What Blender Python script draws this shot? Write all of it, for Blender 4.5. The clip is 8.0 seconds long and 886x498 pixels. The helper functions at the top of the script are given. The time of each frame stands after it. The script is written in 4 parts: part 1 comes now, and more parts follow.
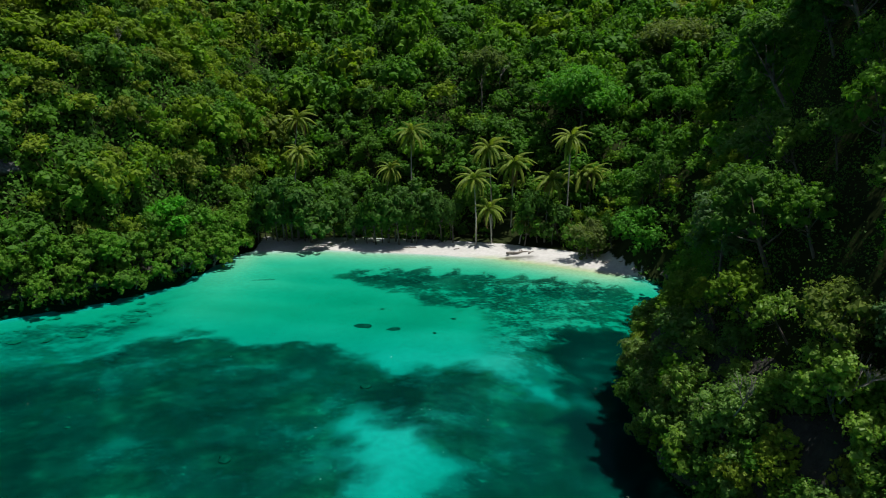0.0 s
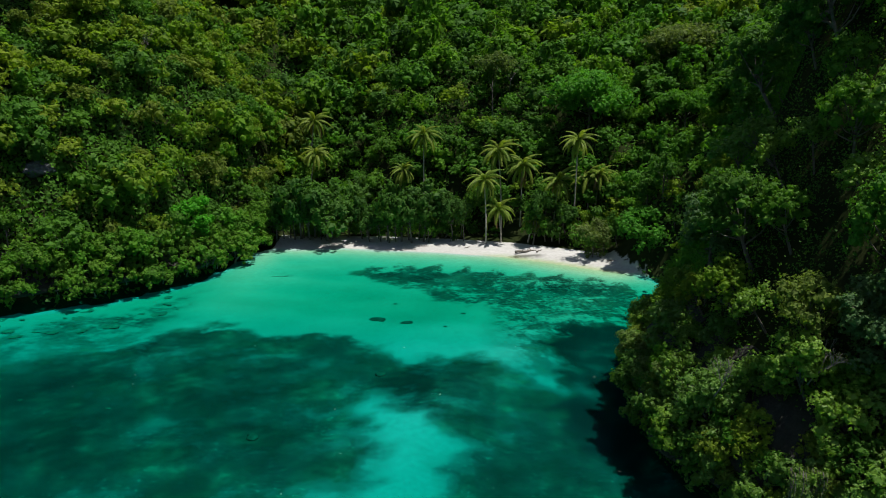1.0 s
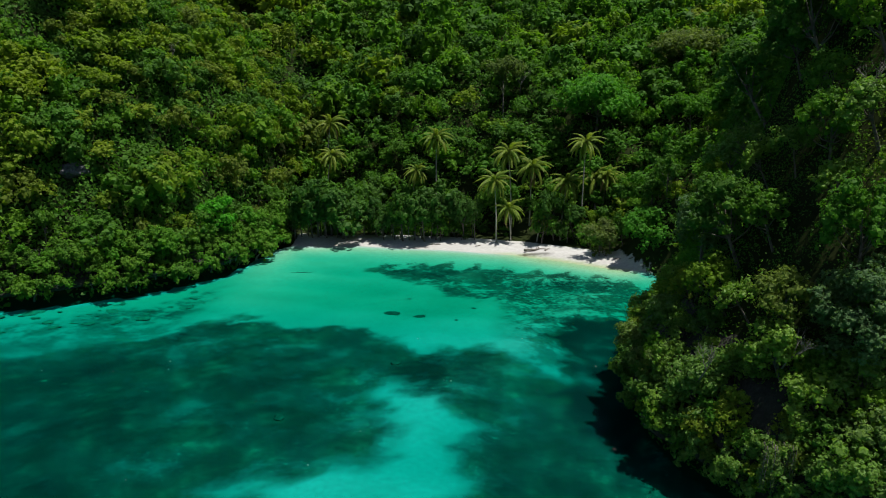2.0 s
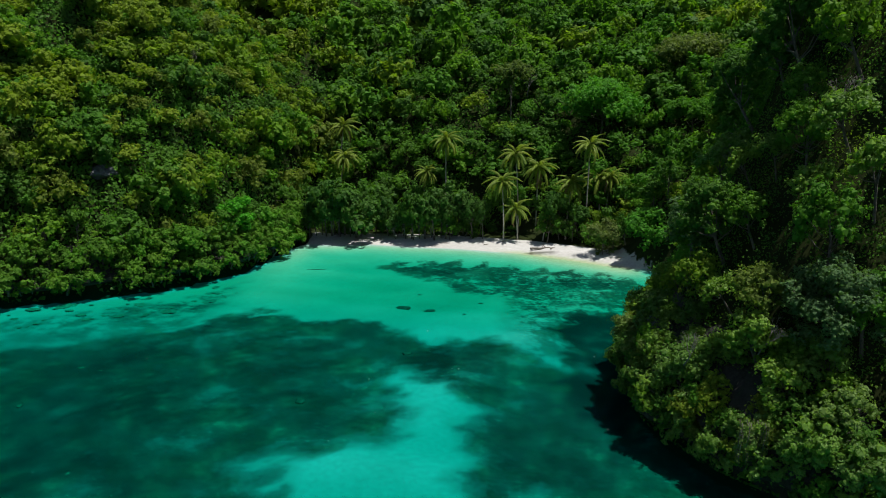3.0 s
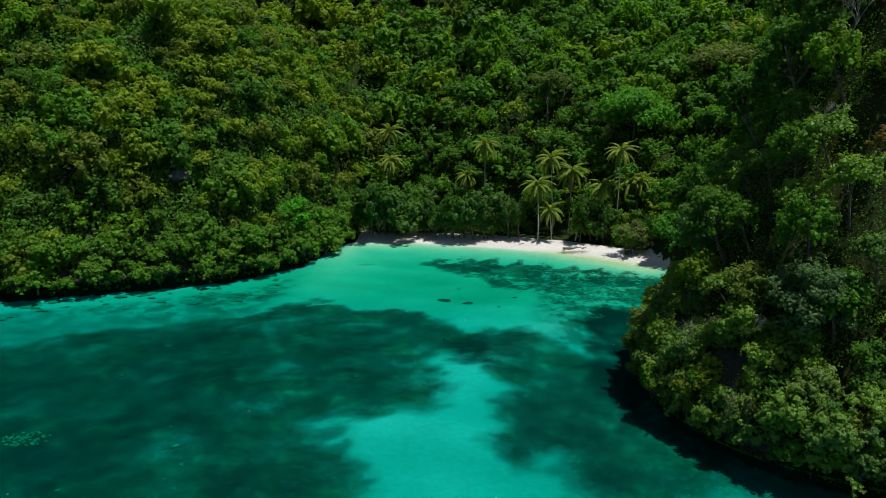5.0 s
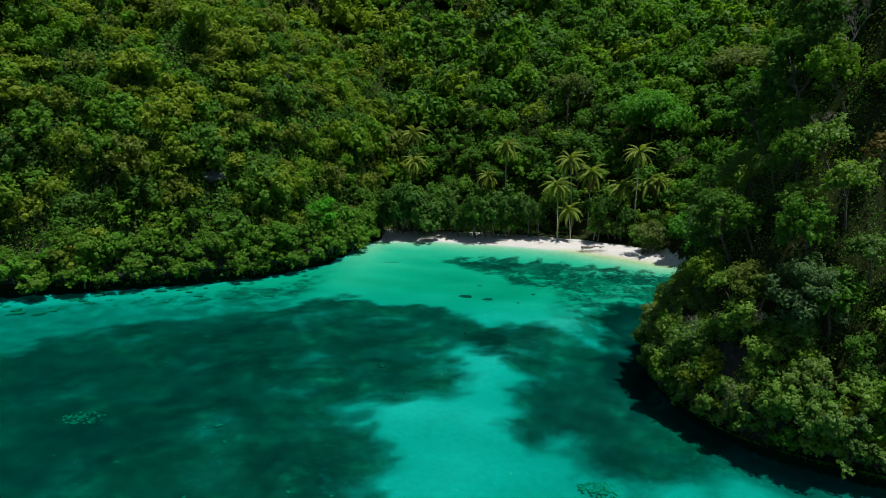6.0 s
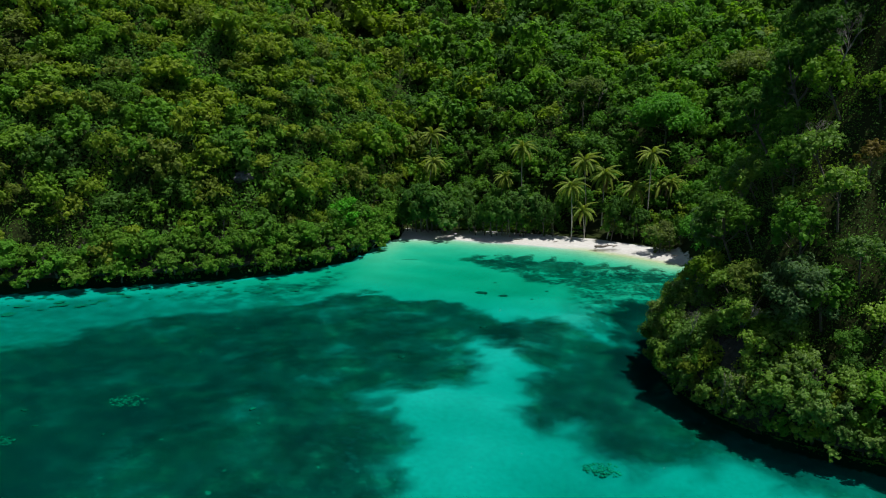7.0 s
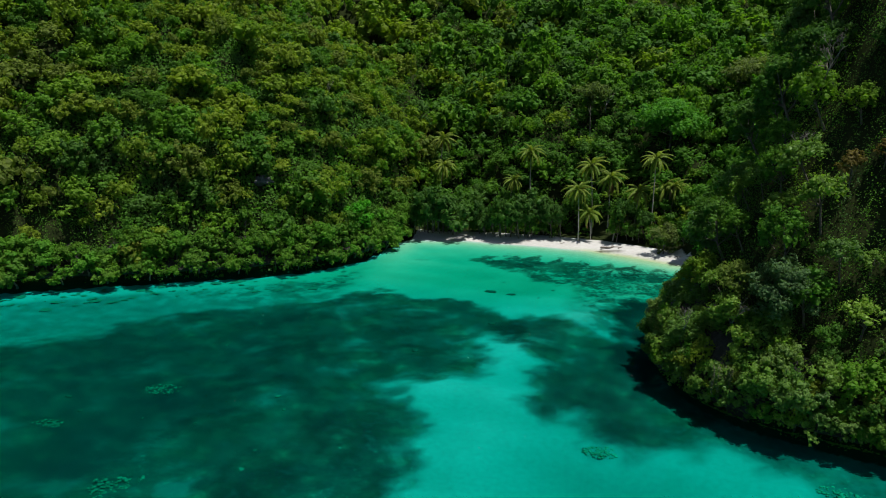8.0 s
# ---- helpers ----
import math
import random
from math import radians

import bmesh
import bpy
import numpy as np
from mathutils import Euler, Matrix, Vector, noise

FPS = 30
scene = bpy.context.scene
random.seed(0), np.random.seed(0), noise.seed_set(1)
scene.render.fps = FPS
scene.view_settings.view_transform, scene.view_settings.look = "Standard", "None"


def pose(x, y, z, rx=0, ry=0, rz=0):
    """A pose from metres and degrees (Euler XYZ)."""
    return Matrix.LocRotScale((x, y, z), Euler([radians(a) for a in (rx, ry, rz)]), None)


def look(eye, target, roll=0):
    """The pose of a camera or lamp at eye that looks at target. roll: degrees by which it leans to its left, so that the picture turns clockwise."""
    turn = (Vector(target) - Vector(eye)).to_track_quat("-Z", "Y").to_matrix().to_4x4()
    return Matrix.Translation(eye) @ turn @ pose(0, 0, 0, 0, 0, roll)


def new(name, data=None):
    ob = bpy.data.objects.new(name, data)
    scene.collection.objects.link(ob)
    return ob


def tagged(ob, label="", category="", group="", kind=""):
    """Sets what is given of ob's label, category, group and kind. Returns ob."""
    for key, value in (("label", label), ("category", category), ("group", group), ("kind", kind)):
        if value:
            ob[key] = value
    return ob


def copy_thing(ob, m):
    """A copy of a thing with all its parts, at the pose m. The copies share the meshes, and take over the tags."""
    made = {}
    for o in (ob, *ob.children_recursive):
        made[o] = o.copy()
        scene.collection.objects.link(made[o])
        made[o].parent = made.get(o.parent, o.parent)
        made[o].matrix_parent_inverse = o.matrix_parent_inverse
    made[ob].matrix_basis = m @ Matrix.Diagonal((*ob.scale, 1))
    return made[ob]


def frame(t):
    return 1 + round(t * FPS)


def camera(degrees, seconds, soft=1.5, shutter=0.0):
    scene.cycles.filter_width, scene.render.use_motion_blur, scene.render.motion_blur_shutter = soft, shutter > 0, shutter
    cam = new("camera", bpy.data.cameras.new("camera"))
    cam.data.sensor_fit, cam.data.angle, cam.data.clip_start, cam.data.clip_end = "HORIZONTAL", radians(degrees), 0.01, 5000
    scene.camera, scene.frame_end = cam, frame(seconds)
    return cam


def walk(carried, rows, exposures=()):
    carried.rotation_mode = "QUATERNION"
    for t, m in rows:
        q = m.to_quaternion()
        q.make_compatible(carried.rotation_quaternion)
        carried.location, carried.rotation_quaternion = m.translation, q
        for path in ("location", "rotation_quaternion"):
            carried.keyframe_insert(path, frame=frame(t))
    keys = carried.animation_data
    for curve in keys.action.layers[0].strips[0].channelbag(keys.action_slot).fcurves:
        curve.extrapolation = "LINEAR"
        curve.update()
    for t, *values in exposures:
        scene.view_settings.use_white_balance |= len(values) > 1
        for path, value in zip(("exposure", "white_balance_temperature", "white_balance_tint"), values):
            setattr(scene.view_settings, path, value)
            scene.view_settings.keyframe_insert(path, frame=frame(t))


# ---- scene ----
cam = camera(66.6, 8.0, soft=0.95)
PATH = [
    (0, (0.055, 1.227, 24.959), (0.06, 3.192, 24.586), 1.1),
    (0.5, (0.156, -1.143, 25.237), (0.145, 0.822, 24.865), 1.1),
    (1, (0.279, -3.516, 25.572), (0.248, -1.551, 25.198), 1.1),
    (1.5, (0.335, -6.035, 25.966), (0.283, -4.071, 25.59), 1.1),
    (3, (0.748, -13.788, 27.058), (0.653, -11.827, 26.68), 1.1),
    (3.5, (0.927, -16.483, 27.536), (0.805, -14.523, 27.156), 1.1),
    (4, (1.253, -19.082, 28.0), (1.098, -17.124, 27.619), 1.1),
    (4.5, (1.457, -21.791, 28.512), (1.273, -19.836, 28.13), 1.1),
    (6, (2.375, -29.582, 29.981), (2.097, -27.64, 29.592), 1.0),
    (6.5, (2.779, -32.178, 30.471), (2.468, -30.241, 30.078), 1.0),
    (7, (3.176, -34.779, 31.021), (2.847, -32.846, 30.626), 1.0),
    (7.5, (3.587, -37.64, 31.617), (3.244, -35.71, 31.223), 1.0),
    (8, (4.12, -40.696, 32.186), (3.76, -38.768, 31.793), 1.0),
]
walk(cam, [(t, look(eye, target, roll)) for t, eye, target, roll in PATH])

# ---- world and sun ----
SUN = Vector((0.27, -0.07, 0.955)).normalized()
world = bpy.data.worlds.new("sky")
scene.world = world
world.use_nodes = True
wn = world.node_tree.nodes
sky = wn.new("ShaderNodeTexSky")
sky.sky_type, sky.sun_disc = "NISHITA", False
sky.sun_elevation = math.asin(SUN.z)
sky.sun_rotation = math.atan2(SUN.x, SUN.y)
wn["Background"].inputs["Strength"].default_value = 0.07
world.node_tree.links.new(sky.outputs[0], wn["Background"].inputs["Color"])
sun = new("sun", bpy.data.lights.new("sun", "SUN"))
sun.data.energy, sun.data.angle, sun.data.color = 5.0, radians(0.53), (1.0, 0.965, 0.9)
sun.matrix_world = look(SUN * 200, (0, 0, 0))
scene.view_settings.exposure = 0.1

# ---- materials ----


def material(name):
    m = bpy.data.materials.new(name)
    m.use_nodes = True
    return m, m.node_tree.nodes, m.node_tree.links, m.node_tree.nodes["Principled BSDF"]


def noise_node(n, l, scale, detail=4.0, rough=0.55, vector=None):
    t = n.new("ShaderNodeTexNoise")
    t.inputs["Scale"].default_value, t.inputs["Detail"].default_value, t.inputs["Roughness"].default_value = scale, detail, rough
    if vector:
        l.new(vector, t.inputs["Vector"])
    return t.outputs["Fac"]


def ramp(n, l, fac, stops):
    r = n.new("ShaderNodeValToRGB")
    while len(r.color_ramp.elements) < len(stops):
        r.color_ramp.elements.new(0.5)
    for e, (p, c) in zip(r.color_ramp.elements, stops):
        e.position, e.color = p, (*c, 1)
    l.new(fac, r.inputs["Fac"])
    return r.outputs["Color"]


def mix(n, l, fac, a, b, kind="MIX"):
    m = n.new("ShaderNodeMix")
    m.data_type, m.blend_type = "RGBA", kind
    for socket, v in ((m.inputs[0], fac), (m.inputs[6], a), (m.inputs[7], b)):
        if isinstance(v, (int, float)):
            socket.default_value = v
        elif isinstance(v, tuple):
            socket.default_value = (*v, 1)
        else:
            l.new(v, socket)
    return m.outputs[2]


def maths(n, l, kind, a, b=0.0, clamp=False):
    m = n.new("ShaderNodeMath")
    m.operation, m.use_clamp = kind, clamp
    for socket, v in zip(m.inputs, (a, b)):
        if isinstance(v, (int, float)):
            socket.default_value = v
        else:
            l.new(v, socket)
    return m.outputs[0]


def bump(n, l, p, height, strength=0.4, distance=0.05):
    b = n.new("ShaderNodeBump")
    b.inputs["Strength"].default_value, b.inputs["Distance"].default_value = strength, distance
    l.new(height, b.inputs["Height"])
    l.new(b.outputs[0], p.inputs["Normal"])


def position(n):
    return n.new("ShaderNodeNewGeometry").outputs["Position"]


def leaf_material(name, stops, joined=False, gloss=0.6, shine=0.12):
    """Foliage: a tone for each tree, a jitter for each leaf, some light through the blade."""
    m, n, l, p = material(name)
    if joined:
        a = n.new("ShaderNodeAttribute")
        a.attribute_name = "tone"
        tone = a.outputs["Fac"]
    else:
        tone = n.new("ShaderNodeObjectInfo").outputs["Random"]
    island = n.new("ShaderNodeNewGeometry").outputs["Random Per Island"]
    base = ramp(n, l, tone, stops)
    jit = ramp(n, l, island, [(0, (0.81, 0.76, 1.05)), (0.6, (1.1, 1.02, 1.45)), (1, (1.37, 1.2, 1.4))])
    col = mix(n, l, 1.0, base, jit, "MULTIPLY")
    l.new(col, p.inputs["Base Color"])
    p.inputs["Roughness"].default_value = gloss
    p.inputs["Specular IOR Level"].default_value = shine
    tr = n.new("ShaderNodeBsdfTranslucent")
    l.new(mix(n, l, 1.0, col, (1.2, 1.35, 0.5), "MULTIPLY"), tr.inputs["Color"])
    ms = n.new("ShaderNodeMixShader")
    ms.inputs[0].default_value = 0.48
    l.new(p.outputs[0], ms.inputs[1])
    l.new(tr.outputs[0], ms.inputs[2])
    l.new(ms.outputs[0], n["Material Output"].inputs["Surface"])
    return m


# From deep greens through fresh ones to yellowish and olive tones.
GREENS = [(0.0, (0.049, 0.125, 0.020)), (0.12, (0.068, 0.180, 0.018)), (0.28, (0.076, 0.225, 0.016)), (0.4, (0.064, 0.160, 0.020)),
          (0.52, (0.103, 0.260, 0.016)), (0.66, (0.136, 0.245, 0.016)), (0.8, (0.180, 0.280, 0.018)), (0.92, (0.126, 0.190, 0.022)), (1.0, (0.126, 0.200, 0.026))]
LEAF = leaf_material("leaves", GREENS)
LEAF_WOOD = leaf_material("forest leaves", GREENS, joined=True)
SHORE_STOPS = [(0.0, (0.081, 0.186, 0.028)), (0.3, (0.124, 0.255, 0.030)), (0.55, (0.179, 0.327, 0.030)), (0.75, (0.105, 0.237, 0.030)), (1.0, (0.153, 0.243, 0.045))]
LEAF_SHORE = leaf_material("shore tree leaves", SHORE_STOPS, gloss=0.5, shine=0.25)
LEAF_RUST = leaf_material("rusty leaves", [(0, (0.14, 0.115, 0.024)), (0.5, (0.13, 0.15, 0.028)), (1, (0.15, 0.13, 0.028))])
LEAF_BRIGHT = leaf_material("bright leaves", [(0, (0.085, 0.28, 0.025)), (1, (0.1, 0.3, 0.028))])
LEAF_DEEP = leaf_material("deep green leaves", [(0, (0.05, 0.135, 0.02)), (0.5, (0.072, 0.19, 0.02)), (1, (0.065, 0.155, 0.025))])
LEAF_COAST = leaf_material("coast leaves", [(0, (0.07, 0.19, 0.018)), (0.5, (0.105, 0.24, 0.018)), (1, (0.085, 0.265, 0.018))])
LEAF_VIVID = leaf_material("vivid leaves", [(0, (0.07, 0.32, 0.015)), (1, (0.08, 0.33, 0.018))])
LEAF_DULL = leaf_material("dull leaves", [(0, (0.115, 0.19, 0.04)), (1, (0.145, 0.2, 0.045))])
LEAF_GREY = leaf_material("grey-green leaves", [(0, (0.095, 0.19, 0.055)), (1, (0.105, 0.2, 0.06))])
FROND = leaf_material("palm frond", [(0, (0.15, 0.25, 0.03)), (1, (0.23, 0.31, 0.04))], gloss=0.45)
FROND_DRY = leaf_material("dry palm frond", [(0, (0.2, 0.15, 0.06)), (1, (0.26, 0.19, 0.08))])


def make_bark(name, dark, light):
    m, n, l, p = material(name)
    pos = position(n)
    f = noise_node(n, l, 3.0, 6, 0.65, pos)
    l.new(ramp(n, l, f, [(0.3, dark), (0.7, light)]), p.inputs["Base Color"])
    p.inputs["Roughness"].default_value = 0.9
    bump(n, l, p, noise_node(n, l, 12.0, 4, 0.6, pos), 0.6, 0.05)
    return m


BARK = make_bark("bark", (0.06, 0.05, 0.04), (0.17, 0.15, 0.125))
PALM_BARK = make_bark("palm bark", (0.26, 0.23, 0.19), (0.46, 0.42, 0.36))
DEAD_WOOD = make_bark("weathered wood", (0.1, 0.085, 0.07), (0.24, 0.215, 0.19))


def make_rock(name, stops):
    m, n, l, p = material(name)
    pos = position(n)
    big, fine = noise_node(n, l, 0.35, 6, 0.65, pos), noise_node(n, l, 2.2, 8, 0.7, pos)
    c = ramp(n, l, big, stops)
    c = mix(n, l, 1.0, c, ramp(n, l, fine, [(0.3, (0.45, 0.43, 0.4)), (0.6, (1, 1, 1))]), "MULTIPLY")
    l.new(c, p.inputs["Base Color"])
    p.inputs["Roughness"].default_value = 0.92
    bump(n, l, p, fine, 0.9, 0.25)
    return m


# The rock of the shore foot is far darker than the outcrop's.
ROCK = make_rock("dark limestone", [(0.25, (0.012, 0.013, 0.009)), (0.5, (0.03, 0.032, 0.022)), (0.75, (0.075, 0.077, 0.062))])
PALE_ROCK = make_rock("limestone", [(0.25, (0.03, 0.032, 0.038)), (0.5, (0.085, 0.09, 0.1)), (0.75, (0.19, 0.195, 0.21))])
FLOATER, _, _, fp = material("pale leaf")
fp.inputs["Base Color"].default_value = (0.6, 0.66, 0.5, 1)
fp.inputs["Roughness"].default_value = 0.6


def below_water(n, l, col):
    """Water over a bed under z = 0 swallows red and some blue, and scatters a little teal: more with the depth."""
    sep = n.new("ShaderNodeSeparateXYZ")
    l.new(position(n), sep.inputs[0])
    depth = maths(n, l, "MAXIMUM", maths(n, l, "MULTIPLY", sep.outputs["Z"], -1.0), 0.0)
    comb = n.new("ShaderNodeCombineColor")
    for i, k in enumerate((3.4, 0.4, 0.49)):
        l.new(maths(n, l, "EXPONENT", maths(n, l, "MULTIPLY", depth, -k)), comb.inputs[i])
    seen = mix(n, l, 1.0, col, comb.outputs[0], "MULTIPLY")
    veil = maths(n, l, "SUBTRACT", 1.0, maths(n, l, "EXPONENT", maths(n, l, "MULTIPLY", depth, -0.3)))
    return mix(n, l, veil, seen, mix(n, l, 1.0, seen, (0.0, 0.0205, 0.02), "ADD")), depth


def make_ground():
    """Beach sand, forest soil, and the bed with weed, coral rubble and an algal film (attributes weed, soil, film).
    Weed past 1 is the point's painted shade.
    """
    m, n, l, p = material("ground")
    pos = position(n)
    weed, soil = n.new("ShaderNodeAttribute"), n.new("ShaderNodeAttribute")
    weed.attribute_name, soil.attribute_name = "weed", "soil"
    fine, mid, broad = noise_node(n, l, 1.6, 6, 0.65, pos), noise_node(n, l, 0.35, 7, 0.62, pos), noise_node(n, l, 0.09, 5, 0.6, pos)
    sand = mix(n, l, 1.0, ramp(n, l, fine, [(0.3, (0.42, 0.41, 0.395)), (0.65, (0.52, 0.515, 0.5))]),
               ramp(n, l, broad, [(0.3, (0.86, 0.85, 0.82)), (0.6, (1, 1, 1))]), "MULTIPLY")
    film = n.new("ShaderNodeAttribute")
    film.attribute_name = "film"
    sand = mix(n, l, film.outputs["Fac"], sand, mix(n, l, 1.0, sand, (0.7, 0.85, 0.53), "MULTIPLY"))
    gain = maths(n, l, "MULTIPLY", maths(n, l, "ADD", 0.6, maths(n, l, "MULTIPLY", film.outputs["Fac"], 4.4)), maths(n, l, "MULTIPLY", weed.outputs["Fac"], 2.5, True))
    rough = maths(n, l, "ADD", maths(n, l, "SUBTRACT", mid, 0.5), maths(n, l, "MULTIPLY", maths(n, l, "SUBTRACT", fine, 0.5), 0.6))
    edge = maths(n, l, "ADD", weed.outputs["Fac"], maths(n, l, "MULTIPLY", rough, gain))
    patchy = noise_node(n, l, 0.16, 4, 0.55, pos)
    mask = mix(n, l, 1.0, ramp(n, l, edge, [(0.06, (0, 0, 0)), (0.46, (0.66, 0.66, 0.66)), (0.9, (1, 1, 1))]), ramp(n, l, patchy, [(0.42, (1, 1, 1)), (0.58, (0.93, 0.93, 0.93)), (0.72, (0.64, 0.64, 0.64))]), "MULTIPLY")
    reef = ramp(n, l, mid, [(0.3, (0.022, 0.024, 0.015)), (0.5, (0.04, 0.044, 0.026)), (0.62, (0.085, 0.083, 0.05)), (0.76, (0.24, 0.21, 0.12))])
    reef = mix(n, l, 1.0, reef, ramp(n, l, broad, [(0.35, (0.5, 0.52, 0.6)), (0.5, (1.0, 1.0, 1.0)), (0.65, (1.5, 1.5, 1.35))]), "MULTIPLY")
    fleck = maths(n, l, "MULTIPLY", ramp(n, l, noise_node(n, l, 2.6, 3, 0.6, pos), [(0.6, (0, 0, 0)), (0.72, (1, 1, 1))]), ramp(n, l, patchy, [(0.45, (0, 0, 0)), (0.6, (1, 1, 1))]))
    reef = mix(n, l, fleck, reef, (0.36, 0.33, 0.22))
    # Past full cover the bed turns near-black: shade of the point, put into the colour.
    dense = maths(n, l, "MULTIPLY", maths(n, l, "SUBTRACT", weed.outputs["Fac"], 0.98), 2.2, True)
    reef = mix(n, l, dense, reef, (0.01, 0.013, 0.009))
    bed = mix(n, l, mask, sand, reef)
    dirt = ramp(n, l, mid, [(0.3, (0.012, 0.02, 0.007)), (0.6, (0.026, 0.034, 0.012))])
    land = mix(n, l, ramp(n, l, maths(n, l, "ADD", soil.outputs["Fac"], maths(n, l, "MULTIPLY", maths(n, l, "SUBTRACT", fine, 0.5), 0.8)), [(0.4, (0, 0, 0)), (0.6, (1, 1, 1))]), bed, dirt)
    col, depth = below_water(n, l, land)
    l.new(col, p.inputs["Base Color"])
    p.inputs["Roughness"].default_value = 0.95
    p.inputs["Specular IOR Level"].default_value = 0.0
    bump(n, l, p, fine, 0.35, 0.08)
    return m


def make_coral(name, lift):
    m, n, l, p = material(name)
    pos = position(n)
    c = ramp(n, l, noise_node(n, l, 1.4, 6, 0.7, pos), [(0.3, tuple(lift * c for c in (0.05, 0.05, 0.03))), (0.55, tuple(lift * c for c in (0.1, 0.095, 0.06))), (0.78, tuple(lift * c for c in (0.2, 0.185, 0.12)))])
    l.new(below_water(n, l, c)[0], p.inputs["Base Color"])
    p.inputs["Roughness"].default_value = 0.95
    p.inputs["Specular IOR Level"].default_value = 0.0
    bump(n, l, p, noise_node(n, l, 5.0, 4, 0.6, pos), 0.5, 0.06)
    return m


def make_water():
    """A clear rippled surface: light passes straight, Fresnel gives the gloss."""
    m, n, l, p = material("water")
    n.remove(p)
    pos = position(n)
    bp = n.new("ShaderNodeBump")
    bp.inputs["Strength"].default_value, bp.inputs["Distance"].default_value = 0.25, 0.08
    l.new(noise_node(n, l, 0.9, 5, 0.6, pos), bp.inputs["Height"])
    clear, gloss, fr, ms = n.new("ShaderNodeBsdfTransparent"), n.new("ShaderNodeBsdfGlossy"), n.new("ShaderNodeFresnel"), n.new("ShaderNodeMixShader")
    clear.inputs[0].default_value = (0.86, 0.98, 0.965, 1)
    gloss.inputs["Roughness"].default_value = 0.06
    fr.inputs["IOR"].default_value = 1.33
    l.new(bp.outputs[0], gloss.inputs["Normal"])
    l.new(bp.outputs[0], fr.inputs["Normal"])
    l.new(maths(n, l, "MULTIPLY", fr.outputs[0], 0.1), ms.inputs[0])
    l.new(clear.outputs[0], ms.inputs[1])
    l.new(gloss.outputs[0], ms.inputs[2])
    l.new(ms.outputs[0], n["Material Output"].inputs["Surface"])
    return m


GROUND, CORAL, PLATE, PALE_CORAL, WATER = make_ground(), make_coral("coral", 0.9), make_coral("plate coral", 2.4), make_coral("pale coral", 4.2), make_water()

# ---- the lie of the land ----
# The waterline: the steep shore, the beach, then the wooded point and its far shore.
SHORE = np.array([(-3000, -500), (-300, -40), (-140, 34), (-97, 61), (-81, 71), (-69, 77.5), (-58, 84.5), (-50, 91), (-46, 97), (-41, 104), (-38.5, 118), (-37, 127.3),
                  (-30, 127.4), (-22, 129.6), (-14, 128.2), (-2, 127.2), (9.5, 124.2), (18.3, 119.4), (26.3, 114), (35.4, 108), (35, 97), (28, 80),
                  (18.6, 63), (15.8, 52), (16.8, 43.6), (19.8, 36.6), (24.4, 31.9), (30.7, 28.8), (37.6, 25.8), (48, 19.5), (75, 2), (150, -30), (400, -120), (3000, -700)], float)


def shore_distance(x, y):
    """Metres from the waterline: plus on land, minus at sea."""
    x, y = np.asarray(x, float), np.asarray(y, float)
    best, side = np.full(x.shape, 1e9), np.zeros(x.shape, bool)
    for (ax, ay), (bx, by) in zip(SHORE[:-1], SHORE[1:]):
        dx, dy = bx - ax, by - ay
        u = np.clip(((x - ax) * dx + (y - ay) * dy) / (dx * dx + dy * dy), 0, 1)
        best = np.minimum(best, np.hypot(x - ax - u * dx, y - ay - u * dy))
    poly = np.vstack([SHORE, [(3000, 5000), (-3000, 5000)]])
    for (ax, ay), (bx, by) in zip(poly, np.roll(poly, -1, 0)):
        if ay != by:
            side ^= ((ay > y) != (by > y)) & (x < (bx - ax) * (y - ay) / (by - ay) + ax)
    return np.where(side, best, -best)


def smooth(a, b, v):
    u = np.clip((v - a) / (b - a), 0, 1)
    return u * u * (3 - 2 * u)


def waves(x, y, size, seed):
    """Smooth uneven swell of about -1 to 1, from crossed sines."""
    r = np.random.RandomState(seed)
    out = 0
    for _ in range(6):
        a, f, s = r.uniform(0, math.tau), r.uniform(0.6, 1.7) / size, r.uniform(0, math.tau)
        out = out + np.sin((x * math.cos(a) + y * math.sin(a)) * f * math.tau + s)
    return out / 2.6


def zones(x, y):
    """Weights of the steep west slope, the valley behind the beach, and the east point."""
    west = smooth(-36, -50, x - np.clip(140 - y, 0, 40) * 0.12)
    east = smooth(28, 40, x + np.clip(112 - y, 0, 60) * 0.55) * smooth(135, 112, y)
    return west, np.clip(1 - west - east, 0, 1), east


# Outline of the wooded point's shade, painted on the weedy bed.
POINT_SHADE = [(11.5, 78), (14, 84.5), (18.6, 86), (25, 87), (27, 80), (21, 62), (18, 50), (20, 40), (16, 45), (12, 49), (10.5, 53), (10.5, 59), (13, 66), (13.5, 71)]


